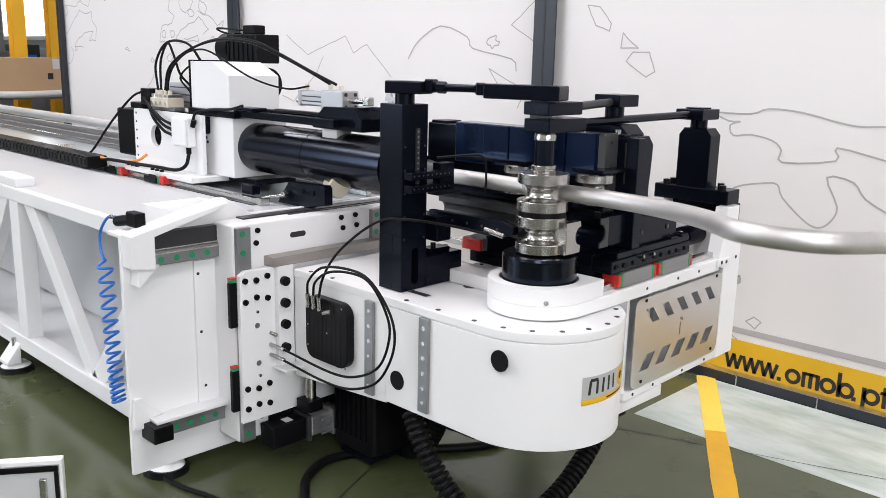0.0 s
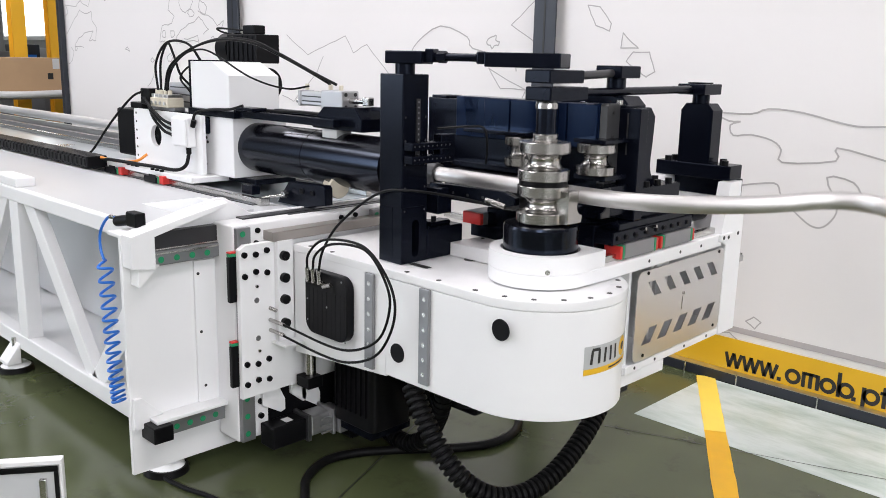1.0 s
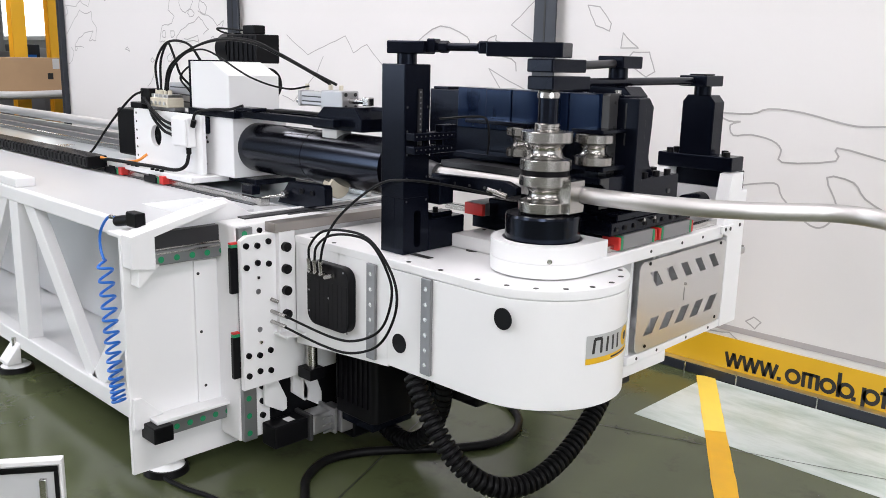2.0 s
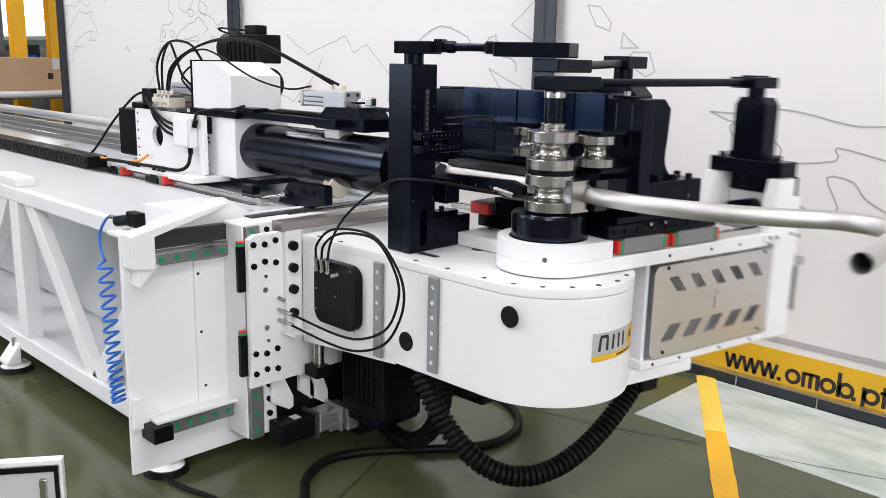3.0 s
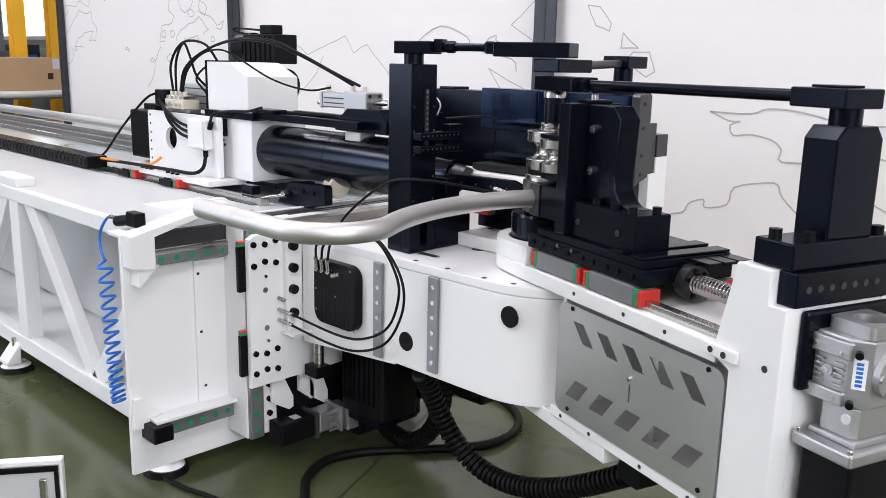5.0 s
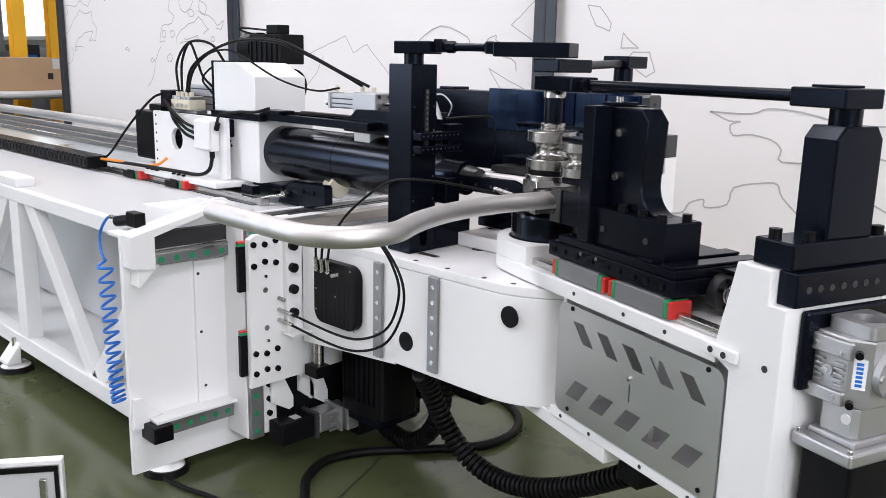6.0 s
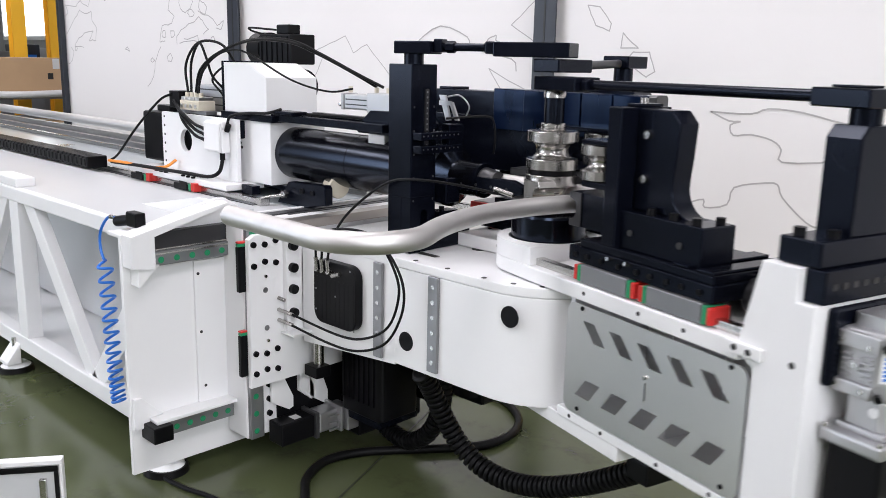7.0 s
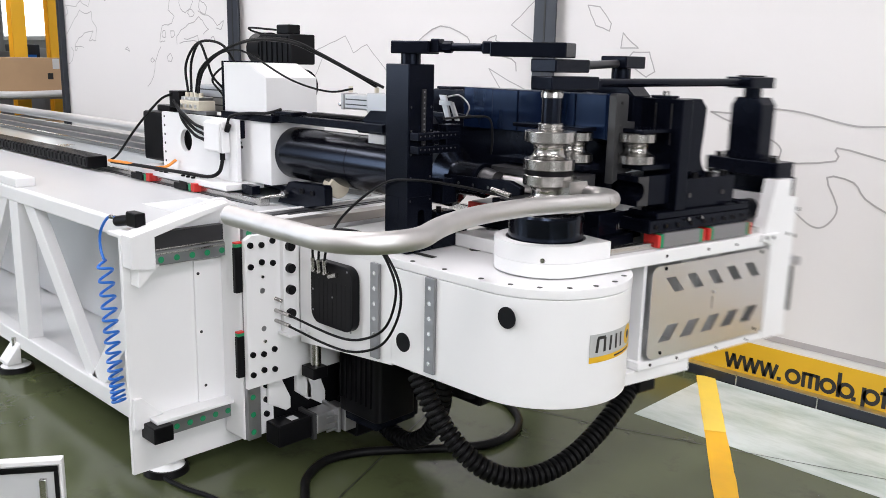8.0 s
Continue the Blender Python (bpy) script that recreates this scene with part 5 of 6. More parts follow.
    # the jaw that closes on the tube
    pts = GROOVE(RC + 0.002, ZP, 0.0305, 0.14, 0.05)
    one("clamp_jaw", lambda b: prism(b, pts, "x", 0.0, 0.125, 0.002), BLACK, c, "dark steel clamp jaw with half-round groove")
    one("jaw_face", lambda b: prism(b, GROOVE(RC + 0.0005, ZP, 0.0312, 0.05, 0.0495), "x", 0.1252, 0.130, 0.001), IRON, c)
    b = bmesh.new()
    lathe(b, ROLLER(1.268, 1.372, 0.064), 0.06, RC + 0.055, 44)
    part("upper_jaw_roller", b, CHROME, c, "polished waisted steel jaw")
    boxp("jaw_shelf", (-0.01, RC + 0.02, 1.3725), (0.115, 0.2475, 1.386), BLACK, c, 0.003)
    boxp("jaw_shelf", (-0.01, RC + 0.03, 1.25), (0.115, 0.2475, 1.2675), BLACK, c, 0.003)
    return c


# ---- feed carriage on the bed ----
def feed_carriage():
    t = thing("feed_carriage", (-3.8, 2.25, 1.0), "white tube feed carriage with black chuck barrel", "feed carriage")
    # saddle with near plate
    boxp("saddle", (-4.46, 2.005, 1.018), (-3.56, 2.58, 1.045), WHITE, t, 0.004)
    bolts(t, [(-3.84 - 0.045 * (i % 3) - 0.25 * (i // 6), 2.008 + 0.045 * ((i // 3) % 2), 1.045) for i in range(12)], (0, 0, 1), 0.010, 0.008)
    for x in (-4.40, -3.975):
        k = boxp("guide_block", (x, 1.982, 0.988), (x + 0.13, 2.075, 1.0178), PLASTIC, t, 0.003)
        boxp("guide_cap", (x + 0.06, 1.978, 0.990), (x + 0.125, 1.9815, 1.030), PLASTIC, k, 0.001)
        boxp("guide_end", (x + 0.1302, 1.984, 0.989), (x + 0.15, 2.073, 1.022), GREEN, k, 0.002)
        boxp("guide_seal", (x + 0.1502, 1.984, 0.989), (x + 0.185, 2.073, 1.028), RED, k, 0.003)
    b = bmesh.new()
    circle = [(-4.035 + 0.053 * math.cos(2 * math.pi * i / 28), 1.198 + 0.053 * math.sin(2 * math.pi * i / 28)) for i in range(28)]
    holed(b, rounded(-4.26, -3.60, 1.046, 1.322, 0.01), [circle], "y", 2.09, 2.11)
    pl = part("side_plate", b, WHITE, t)
    discs(pl, "plate_screw", [(-4.235, 2.0895, 1.085 + 0.043 * i) for i in range(6)], (0, 1, 0), 0.006, 0.001, INK, 10)
    boxp("plate_core", (-4.2, 2.16, 1.06), (-3.70, 2.2, 1.32), BLACK, t, 0.0)
    boxp("servo_motor", (-4.52, 2.12, 1.066), (-4.29, 2.32, 1.312), PLASTIC, t, 0.012, "black servo motor")
    boxp("servo_cap", (-4.44, 2.16, 1.313), (-4.31, 2.3, 1.345), PLASTIC, t, 0.006)
    # housing with chuck barrel
    boxp("housing", (-3.75, 2.15, 1.046), (-3.43, 2.445, 1.318), WHITE, t, 0.004)
    one("cover", lambda b: prism(b, [(-3.785, 1.349), (-3.785, 1.566), (-3.597, 1.566), (-3.455, 1.506), (-3.455, 1.349)], "y", 2.15, 2.42, 0.004), WHITE, t)
    boxp("cover_back", (-3.812, 2.155, 1.349), (-3.7855, 2.42, 1.572), BLACK, t, 0.002)
    boxp("band", (-3.80, 2.138, 1.3185), (-3.40, 2.45, 1.3485), BLACK, t, 0.002)
    boxp("latch", (-3.70, 2.125, 1.235), (-3.62, 2.1495, 1.315), BLACK, t, 0.006)
    discs(t, "housing_screw", [(-3.66, 2.149, 1.215), (-3.65, 2.149, 1.195), (-3.67, 2.149, 1.09)], (0, 1, 0), 0.007, 0.002, INK, 10)
    YT = AY + RC

    def barrel(b, x0, x1, r0, r1, n=48):
        cyl(b, (x0, YT, ZP), (x1, YT, ZP), r0, n, r1)
    one("chuck_barrel", lambda b: barrel(b, -3.43, -2.47, 0.112, 0.112), GLOSS, t, "glossy black chuck barrel")
    one("barrel_ring", lambda b: barrel(b, -2.965, -2.96, 0.1128, 0.1128), BLACK, t)
    one("barrel_cone", lambda b: barrel(b, -2.47, -2.435, 0.112, 0.062), GLOSS, t)
    one("chuck_nose", lambda b: barrel(b, -2.435, -2.31, 0.063, 0.059), GLOSS, t)
    one("collet", lambda b: barrel(b, -2.309, -2.25, 0.048, 0.038), IRON, t)
    one("collet_flange", lambda b: cyl(b, (-2.325, YT, ZP), (-2.309, YT, ZP), 0.062, 40), BLACK, t)
    boxp("under_shoe", (-3.58, 2.2, 1.02), (-3.33, 2.42, 1.0455), BLACK, t, 0.004)
    # tie bars and air cylinder above the barrel
    one("tie_bar", lambda b: box(b, (-3.44, 2.16, 1.325), (-2.72, 2.20, 1.356), 0.003), BLACK, t)
    one("tie_bar", lambda b: box(b, (-3.44, 2.38, 1.325), (-2.72, 2.42, 1.356), 0.003), BLACK, t)
    one("tie_end", lambda b: prism(b, [(-2.95, 1.325), (-2.86, 1.40), (-2.66, 1.405), (-2.62, 1.36), (-2.62, 1.31), (-2.93, 1.31)], "y", 2.22, 2.36, 0.004), BLACK, t)
    boxp("sensor_plate", (-3.395, 2.14, 1.357), (-3.26, 2.22, 1.372), BLACK, t, 0.004)
    boxp("nylon_block", (-2.87, 2.22, 1.268), (-2.775, 2.30, 1.3095), PALE, t, 0.004, "white nylon block")
    ac = boxp("air_cylinder", (-3.06, 2.255, 1.395), (-2.91, 2.325, 1.455), CAST, t, 0.006, "grey aluminium air cylinder")
    boxp("cylinder_head", (-2.91, 2.245, 1.385), (-2.77, 2.335, 1.465), CAST, ac, 0.006)
    bolts(ac, [(-2.77, 2.265, 1.40), (-2.77, 2.315, 1.40), (-2.77, 2.265, 1.45), (-2.77, 2.315, 1.45)], (1, 0, 0), 0.008, 0.002, INK)
    cylp("piston_rod", (-2.77, 2.29, 1.425), (-2.66, 2.29, 1.428), 0.011, CHROME, ac, 16)
    boxp("rod_clevis", (-2.68, 2.275, 1.41), (-2.64, 2.305, 1.445), STEEL, ac, 0.004)
    for x in (-3.06, -2.9, -2.83):
        cylp("elbow", (x, 2.29, 1.46), (x, 2.29, 1.485), 0.009, IVORY, ac, 10)
    for z in (1.412, 1.432):
        boxp("cylinder_groove", (-3.05, 2.2538, z), (-2.92, 2.2546, z + 0.005), ENDGREY, ac, 0.0)
    boxp("cylinder_cap", (-3.075, 2.25, 1.392), (-3.06, 2.33, 1.458), CAST, ac, 0.004)
    cylp("rod_tail", (-3.13, 2.29, 1.41), (-3.09, 2.29, 1.41), 0.009, STEEL, ac, 12)
    # chuck sensor bracket in front
    one("sensor_arm", lambda b: box(b, (-2.62, 2.27, 1.395), (-2.40, 2.30, 1.41), 0.002), BLACK, t)
    one("link", lambda b: prism(b, [(-2.505, 1.475), (-2.475, 1.475), (-2.450, 1.388), (-2.468, 1.385)], "y", 2.24, 2.25), CAST, t, "bright aluminium sensor bracket")
    one("link", lambda b: prism(b, [(-2.455, 1.452), (-2.440, 1.452), (-2.408, 1.388), (-2.424, 1.388)], "y", 2.24, 2.25), CAST, t, "bright aluminium sensor bracket")
    one("link_bar", lambda b: box(b, (-2.50, 2.235, 1.440), (-2.44, 2.2395, 1.456), 0.001), CAST, t)
    b = bmesh.new()
    sweep(b, smooth_path([(-2.47, 2.25, 1.47), (-2.42, 2.26, 1.475), (-2.385, 2.27, 1.44), (-2.40, 2.27, 1.40)], 6), 0.003, 6)
    part("sensor_wire", b, CAST, t)
    # drive motor behind the cover
    m = cylp("drive_motor", (-4.06, 2.53, 1.63), (-3.96, 2.53, 1.63), 0.08, PLASTIC, t, 36, "black drive motor")
    boxp("motor_box", (-3.96, 2.46, 1.56), (-3.70, 2.60, 1.70), PLASTIC, m, 0.006)
    for i in range(6):
        boxp("motor_fin", (-3.95 + 0.042 * i, 2.454, 1.57), (-3.935 + 0.042 * i, 2.46, 1.69), PLASTIC, m, 0.0)
    boxp("motor_plug", (-3.86, 2.49, 1.70), (-3.76, 2.56, 1.745), PLASTIC, m, 0.006)
    cylp("pulley_cover", (-3.66, 2.49, 1.46), (-3.64, 2.49, 1.46), 0.08, PLASTIC, t, 36)
    # junction box, valves
    jb = boxp("junction_box", (-3.79, 2.045, 1.172), (-3.65, 2.0895, 1.312), WHITE, t, 0.008, "small white plastic junction box")
    boxp("box_lid", (-3.785, 2.036, 1.178), (-3.655, 2.0448, 1.306), WHITE, jb, 0.006)
    cylp("gland", (-3.645, 2.07, 1.27), (-3.63, 2.07, 1.30), 0.012, PLASTIC, jb, 14)
    cylp("gland", (-3.67, 2.06, 1.142), (-3.67, 2.06, 1.172), 0.012, PLASTIC, jb, 14)
    for z in (1.22, 1.245, 1.27):
        cylp("gland", (-3.83, 2.065, z), (-3.79, 2.065, z), 0.010, PLASTIC, jb, 12)
    va = boxp("valve_block", (-4.10, 2.10, 1.340), (-3.93, 2.19, 1.385), IVORY, t, 0.004, "beige valve manifold")
    for i in range(4):
        boxp("valve_body", (-4.095 + 0.042 * i, 2.105, 1.3852), (-4.062 + 0.042 * i, 2.185, 1.402), BRUSHED, va, 0.003)
        cylp("valve_port", (-4.078 + 0.042 * i, 2.13, 1.402), (-4.078 + 0.042 * i, 2.13, 1.422), 0.010, IVORY, va, 12)
        cylp("valve_screw", (-4.078 + 0.042 * i, 2.0995, 1.36), (-4.078 + 0.042 * i, 2.094, 1.36), 0.009, BRUSHED, va, 12)
    boxp("valve_rail", (-4.14, 2.12, 1.3225), (-3.90, 2.18, 1.3398), GREY, va, 0.002)
    boxp("valve_coil", (-4.20, 2.10, 1.345), (-4.11, 2.18, 1.425), PLASTIC, va, 0.005)
    gc = boxp("grey_cylinder", (-4.16, 2.235, 1.33), (-3.82, 2.36, 1.455), CAST, t, 0.008, "bright extruded aluminium cylinder")
    for z in (1.36, 1.395, 1.43):
        boxp("cylinder_groove", (-4.14, 2.2342, z), (-3.83, 2.2349, z + 0.006), ENDGREY, gc, 0.0)
    cables = [([(-4.07, 2.13, 1.42), (-4.08, 2.13, 1.55), (-3.96, 2.13, 1.65), (-3.80, 2.15, 1.645), (-3.73, 2.18, 1.56)], 0.0085),
              ([(-4.04, 2.13, 1.42), (-4.03, 2.13, 1.56), (-3.955, 2.13, 1.648), (-3.90, 2.13, 1.59), (-3.88, 2.15, 1.50), (-3.86, 2.2, 1.44)], 0.0085),
              ([(-4.00, 2.13, 1.42), (-3.95, 2.13, 1.53), (-3.78, 2.13, 1.61), (-3.53, 2.13, 1.66), (-3.29, 2.15, 1.655), (-3.16, 2.2, 1.61), (-3.0, 2.25, 1.54), (-2.90, 2.29, 1.487)], 0.0085),
              ([(-3.985, 2.13, 1.42), (-3.93, 2.135, 1.53), (-3.77, 2.14, 1.617), (-3.52, 2.145, 1.667), (-3.28, 2.16, 1.66), (-3.14, 2.2, 1.61), (-2.97, 2.25, 1.535), (-2.86, 2.29, 1.487)], 0.0085),
              ([(-3.97, 2.13, 1.42), (-3.95, 2.13, 1.51), (-3.82, 2.13, 1.588), (-3.69, 2.13, 1.618), (-3.55, 2.13, 1.605), (-3.28, 2.15, 1.505), (-3.12, 2.22, 1.462), (-3.045, 2.29, 1.475)], 0.006),
              ([(-4.17, 2.10, 1.41), (-4.24, 2.07, 1.375), (-4.42, 2.04, 1.24), (-4.60, 2.02, 1.09), (-4.66, 2.0, 1.05)], 0.0085),
              ([(-3.83, 2.065, 1.22), (-3.90, 2.06, 1.235), (-4.02, 2.07, 1.29), (-4.10, 2.09, 1.36)], 0.010),
              ([(-3.83, 2.065, 1.245), (-3.90, 2.06, 1.262), (-4.03, 2.07, 1.315), (-4.12, 2.09, 1.37)], 0.010),
              ([(-3.83, 2.065, 1.27), (-3.91, 2.06, 1.288), (-4.04, 2.07, 1.335), (-4.14, 2.09, 1.38)], 0.010),
              ([(-3.67, 2.06, 1.145), (-3.675, 2.045, 1.09), (-3.74, 2.03, 1.062), (-3.9, 2.02, 1.06), (-4.1, 2.0, 1.06), (-4.30, 1.98, 1.06), (-4.6, 1.98, 1.05)], 0.012),
              ([(-3.64, 2.07, 1.30), (-3.64, 2.09, 1.335), (-3.55, 2.12, 1.353), (-3.42, 2.13, 1.36), (-3.36, 2.16, 1.378)], 0.009),
              ([(-3.84, 2.2, 1.36), (-3.85, 2.18, 1.42), (-3.90, 2.16, 1.48), (-3.84, 2.16, 1.53), (-3.78, 2.17, 1.55)], 0.007),
              ([(-3.95, 2.48, 1.70), (-4.03, 2.47, 1.715), (-4.02, 2.45, 1.73), (-3.86, 2.49, 1.72)], 0.007),
              ([(-3.34, 2.2, 1.36), (-3.2, 2.23, 1.362), (-3.0, 2.24, 1.365), (-2.8, 2.24, 1.36)], 0.009)]
    for pts, r in cables:
        b = bmesh.new()
        sweep(b, smooth_path(pts, 6), r * 0.72, 8)
        part("cable", b, RUBBER, t, "black cable")
    b = bmesh.new()
    sweep(b, smooth_path([(-4.62, 1.975, 1.055), (-4.42, 1.975, 1.062), (-4.26, 1.992, 1.056), (-4.14, 2.03, 1.066), (-4.11, 2.075, 1.10)], 6), 0.007, 8)
    part("cable", b, OCABLE, t, "orange cable")
    return t


# ---- the tube that is bent ----
SHAPE = (0.143, 0.826, 0.764, 0.03, 2.095, 0.157, 0.38)   # straight, turn, radius, straight, turn, radius, straight


def bent_line():
    l1, a1, r1, l2, a2, r2, l3 = SHAPE
    P = [V(-0.002, 0, 0), V(l1, 0, 0)]
    h = 0.0
    p = V(l1, 0, 0)
    for a, r, s, l in ((a1, r1, 1, l2), (a2, r2, -1, l3)):
        n = 26
        for i in range(n):
            h += s * a / n / 2
            p = p + V(math.cos(h), math.sin(h), 0) * 2 * r * math.sin(a / n / 2)
            h += s * a / n / 2
            P.append(p.copy())
        p = p + V(math.cos(h), math.sin(h), 0) * l
        P.append(p.copy())
    return P


NARC = 14
ARC = RC * radians(108.7)
RT = 0.0272


def metal_tube():
    t = new("metal_tube")
    tagged(t, "bright bare aluminium tube being bent round the die", "tube")
    b = bmesh.new()
    P = bent_line()
    sweep(b, P, RT, 32, cap=False)
    sweep(b, P[-3:], RT - 0.003, 32, cap=False)
    bent = part("bent_end", b, ALU, t)
    end = bmesh.new()
    d = (P[-1] - P[-2]).normalized()
    m, h = frame_to(P[-1] - d * 0.001, P[-1])
    ring = []
    for r in (RT, RT - 0.003):
        ring.append([end.verts.new(m @ V(r * math.cos(2 * math.pi * k / 32), r * math.sin(2 * math.pi * k / 32), h / 2)) for k in range(32)])
    for k in range(32):
        end.faces.new((ring[0][k], ring[0][(k + 1) % 32], ring[1][(k + 1) % 32], ring[1][k]))
    part("cut_edge", end, ALU, bent)
    plug = bmesh.new()
    cyl(plug, P[-1] - d * 0.16, P[-1] - d * 0.155, RT - 0.003, 24)
    part("dark_bore", plug, INK, bent)
    arcs = []
    b = bmesh.new()
    h = ARC / NARC
    k = 3
    sweep(b, [(RC * math.sin((i / k - 0.5) * h / RC * 1.02), -RC * (1 - math.cos((i / k - 0.5) * h / RC)), 0) for i in range(k + 1)], RT, 32, cap=False)
    me = finish("arc_piece", b, ALU)
    for i in range(NARC):
        ob = new("arc_piece", me)
        ob.parent = t
        arcs.append(ob)
    b = bmesh.new()
    cyl(b, (-8.0, 0, 0), (0.002, 0, 0), RT, 32)
    stock = part("straight_stock", b, ALU, t)
    return t, bent, arcs, stock


# ---- corrugated hose under the arm, in rigid rings ----
NRING = 52

def corrugated_hose():
    t = new("corrugated_hose")
    tagged(t, "thick black corrugated cable hose hanging under the bending arm", "cable hose")
    b = bmesh.new()
    lathe(b, [(0.025, -0.012), (0.0355, -0.008), (0.037, -0.005), (0.037, 0.002), (0.0355, 0.005), (0.0255, 0.008), (0.025, 0.013)], 0, 0, 20)
    me = finish("hose_ring", b, RUBBER)
    out = []
    for i in range(NRING):
        ob = new("hose_ring", me)
        ob.parent = t
        out.append(ob)
    return t, out


def hose_curve(t):
    """Centre line at time t: leaves the head downwards, sags, comes up to the clamp on the arm."""
    dy, dz, th = shift(t), lift(t), radians(theta(t))
    k = min(1.1, max(0.0, theta(t) / 100))
    s, c = math.sin(th), math.cos(th)
    A = V(-2.042, 1.959 + dy, 0.53 + dz)
    u, v = 0.501, -0.02
    B = V(AX + u * s + v * c, AY + dy + u * c - v * s, 0.4255 + dz)
    la, lb = -1.99 + 0.564 * k, 0.277 - 0.043 * k
    C = A + (0.768 - 0.651 * k) * V(0.736 - 0.70 * k, -0.157 + 1.453 * k, -1)
    D = B + (-0.046 + 0.617 * k) * V(la * s + lb * c, la * c - lb * s, -1)
    n = 90
    pts = []
    for i in range(n + 1):
        w = i / n
        p = A * (1 - w) ** 3 + C * 3 * w * (1 - w) ** 2 + D * 3 * w * w * (1 - w) + B * w ** 3
        p.z = max(p.z, 0.04)
        pts.append(p)
    return pts


def along(pts, n):
    seg = [(q - p).length for p, q in zip(pts, pts[1:])]
    tot = sum(seg)
    out, i, acc = [], 0, 0.0
    for k in range(n):
        s = tot * (k + 0.5) / n
        while i < len(seg) - 1 and acc + seg[i] < s:
            acc += seg[i]
            i += 1
        w = (s - acc) / seg[i]
        out.append((pts[i].lerp(pts[i + 1], w), (pts[i + 1] - pts[i]).normalized()))
    return out


# ---- loose things ----
def floor_cables():
    b = bmesh.new()
    pts = [(x, y, 0.018) for x, y in ((-2.15, 1.56), (-2.37, 1.74), (-2.49, 1.84), (-2.555, 1.98), (-2.53, 2.11), (-2.44, 2.25), (-2.29, 2.44), (-2.21, 2.59), (-2.215, 2.74), (-2.29, 2.87), (-2.43, 2.97), (-2.58, 3.0), (-2.9, 2.9))]
    sweep(b, smooth_path(pts, 8), 0.018, 14)
    solo("floor_cable", b, RUBBER, "thick black power cable lying on the floor", "cable")
    b = bmesh.new()
    sweep(b, smooth_path([(-3.02, 1.53, 0.009), (-2.9, 1.46, 0.009), (-2.75, 1.47, 0.009), (-2.6, 1.51, 0.009), (-2.4, 1.52, 0.009)], 8), 0.009, 10)
    solo("floor_cable", b, RUBBER, "thin black cable on the floor by the foot", "cable")
    # short loop of hose behind the motor
    b = bmesh.new()
    pts = smooth_path([(-2.60, 2.30, 0.26), (-2.575, 2.28, 0.18), (-2.545, 2.27, 0.115), (-2.475, 2.27, 0.077), (-2.37, 2.27, 0.075), (-2.27, 2.27, 0.14), (-2.215, 2.27, 0.23), (-2.19, 2.27, 0.31), (-2.185, 2.27, 0.38), (-2.19, 2.27, 0.44)], 8)
    sweep(b, pts, 0.031, 16)
    t = solo("drag_hose", b, RUBBER, "short black corrugated hose loop below the head", "cable hose")
    cs = along(pts, 34)
    me_b = bmesh.new()
    lathe(me_b, [(0.030, -0.006), (0.037, -0.004), (0.037, 0.004), (0.030, 0.006)], 0, 0, 18)
    me = finish("hose_ring", me_b, RUBBER)
    for p, d in cs:
        ob = new("hose_ring", me)
        ob.parent = t
        ob.matrix_local = Matrix.Translation(p - BASE[t.name]) @ d.to_track_quat("Z", "Y").to_matrix().to_4x4()
    return t


def enclosure():
    t = thing("enclosure_door", (-2.35, 0.82, 0.0), "white steel enclosure door with dark rubber gasket", "cabinet door")
    a, b2 = V(-2.62, 0.39, 0), V(-2.295, 0.865, 0)
    d = (b2 - a)
    L = d.length
    m = Matrix.Translation(b2) @ Matrix.Rotation(math.atan2(d.y, d.x), 4, "Z")
    def bx(name, lo, hi, mat, bev=0.002, label=""):
        b = bmesh.new()
        box(b, lo, hi, bev, m=m)
        return part(name, b, mat, t, label)
    bx("panel", (-L, -0.012, 0.0), (-0.004, 0.006, 0.492), WHITEDIM, 0.002)
    bx("rim", (-L, -0.022, 0.486), (0.0, 0.008, 0.5), WHITE, 0.002)
    bx("rim", (-0.008, -0.022, 0.0), (0.0, 0.008, 0.486), WHITE, 0.002)
    bx("gasket", (-L, -0.019, 0.463), (-0.012, -0.012, 0.480), RUBBER, 0.003, "dark grey rubber gasket")
    bx("gasket", (-0.024, -0.019, 0.0), (-0.012, -0.012, 0.463), RUBBER, 0.003, "dark grey rubber gasket")
    bx("hinge_rail", (-0.062, -0.026, 0.1), (-0.043, -0.012, 0.445), STEEL, 0.003, "perforated steel hinge rail")


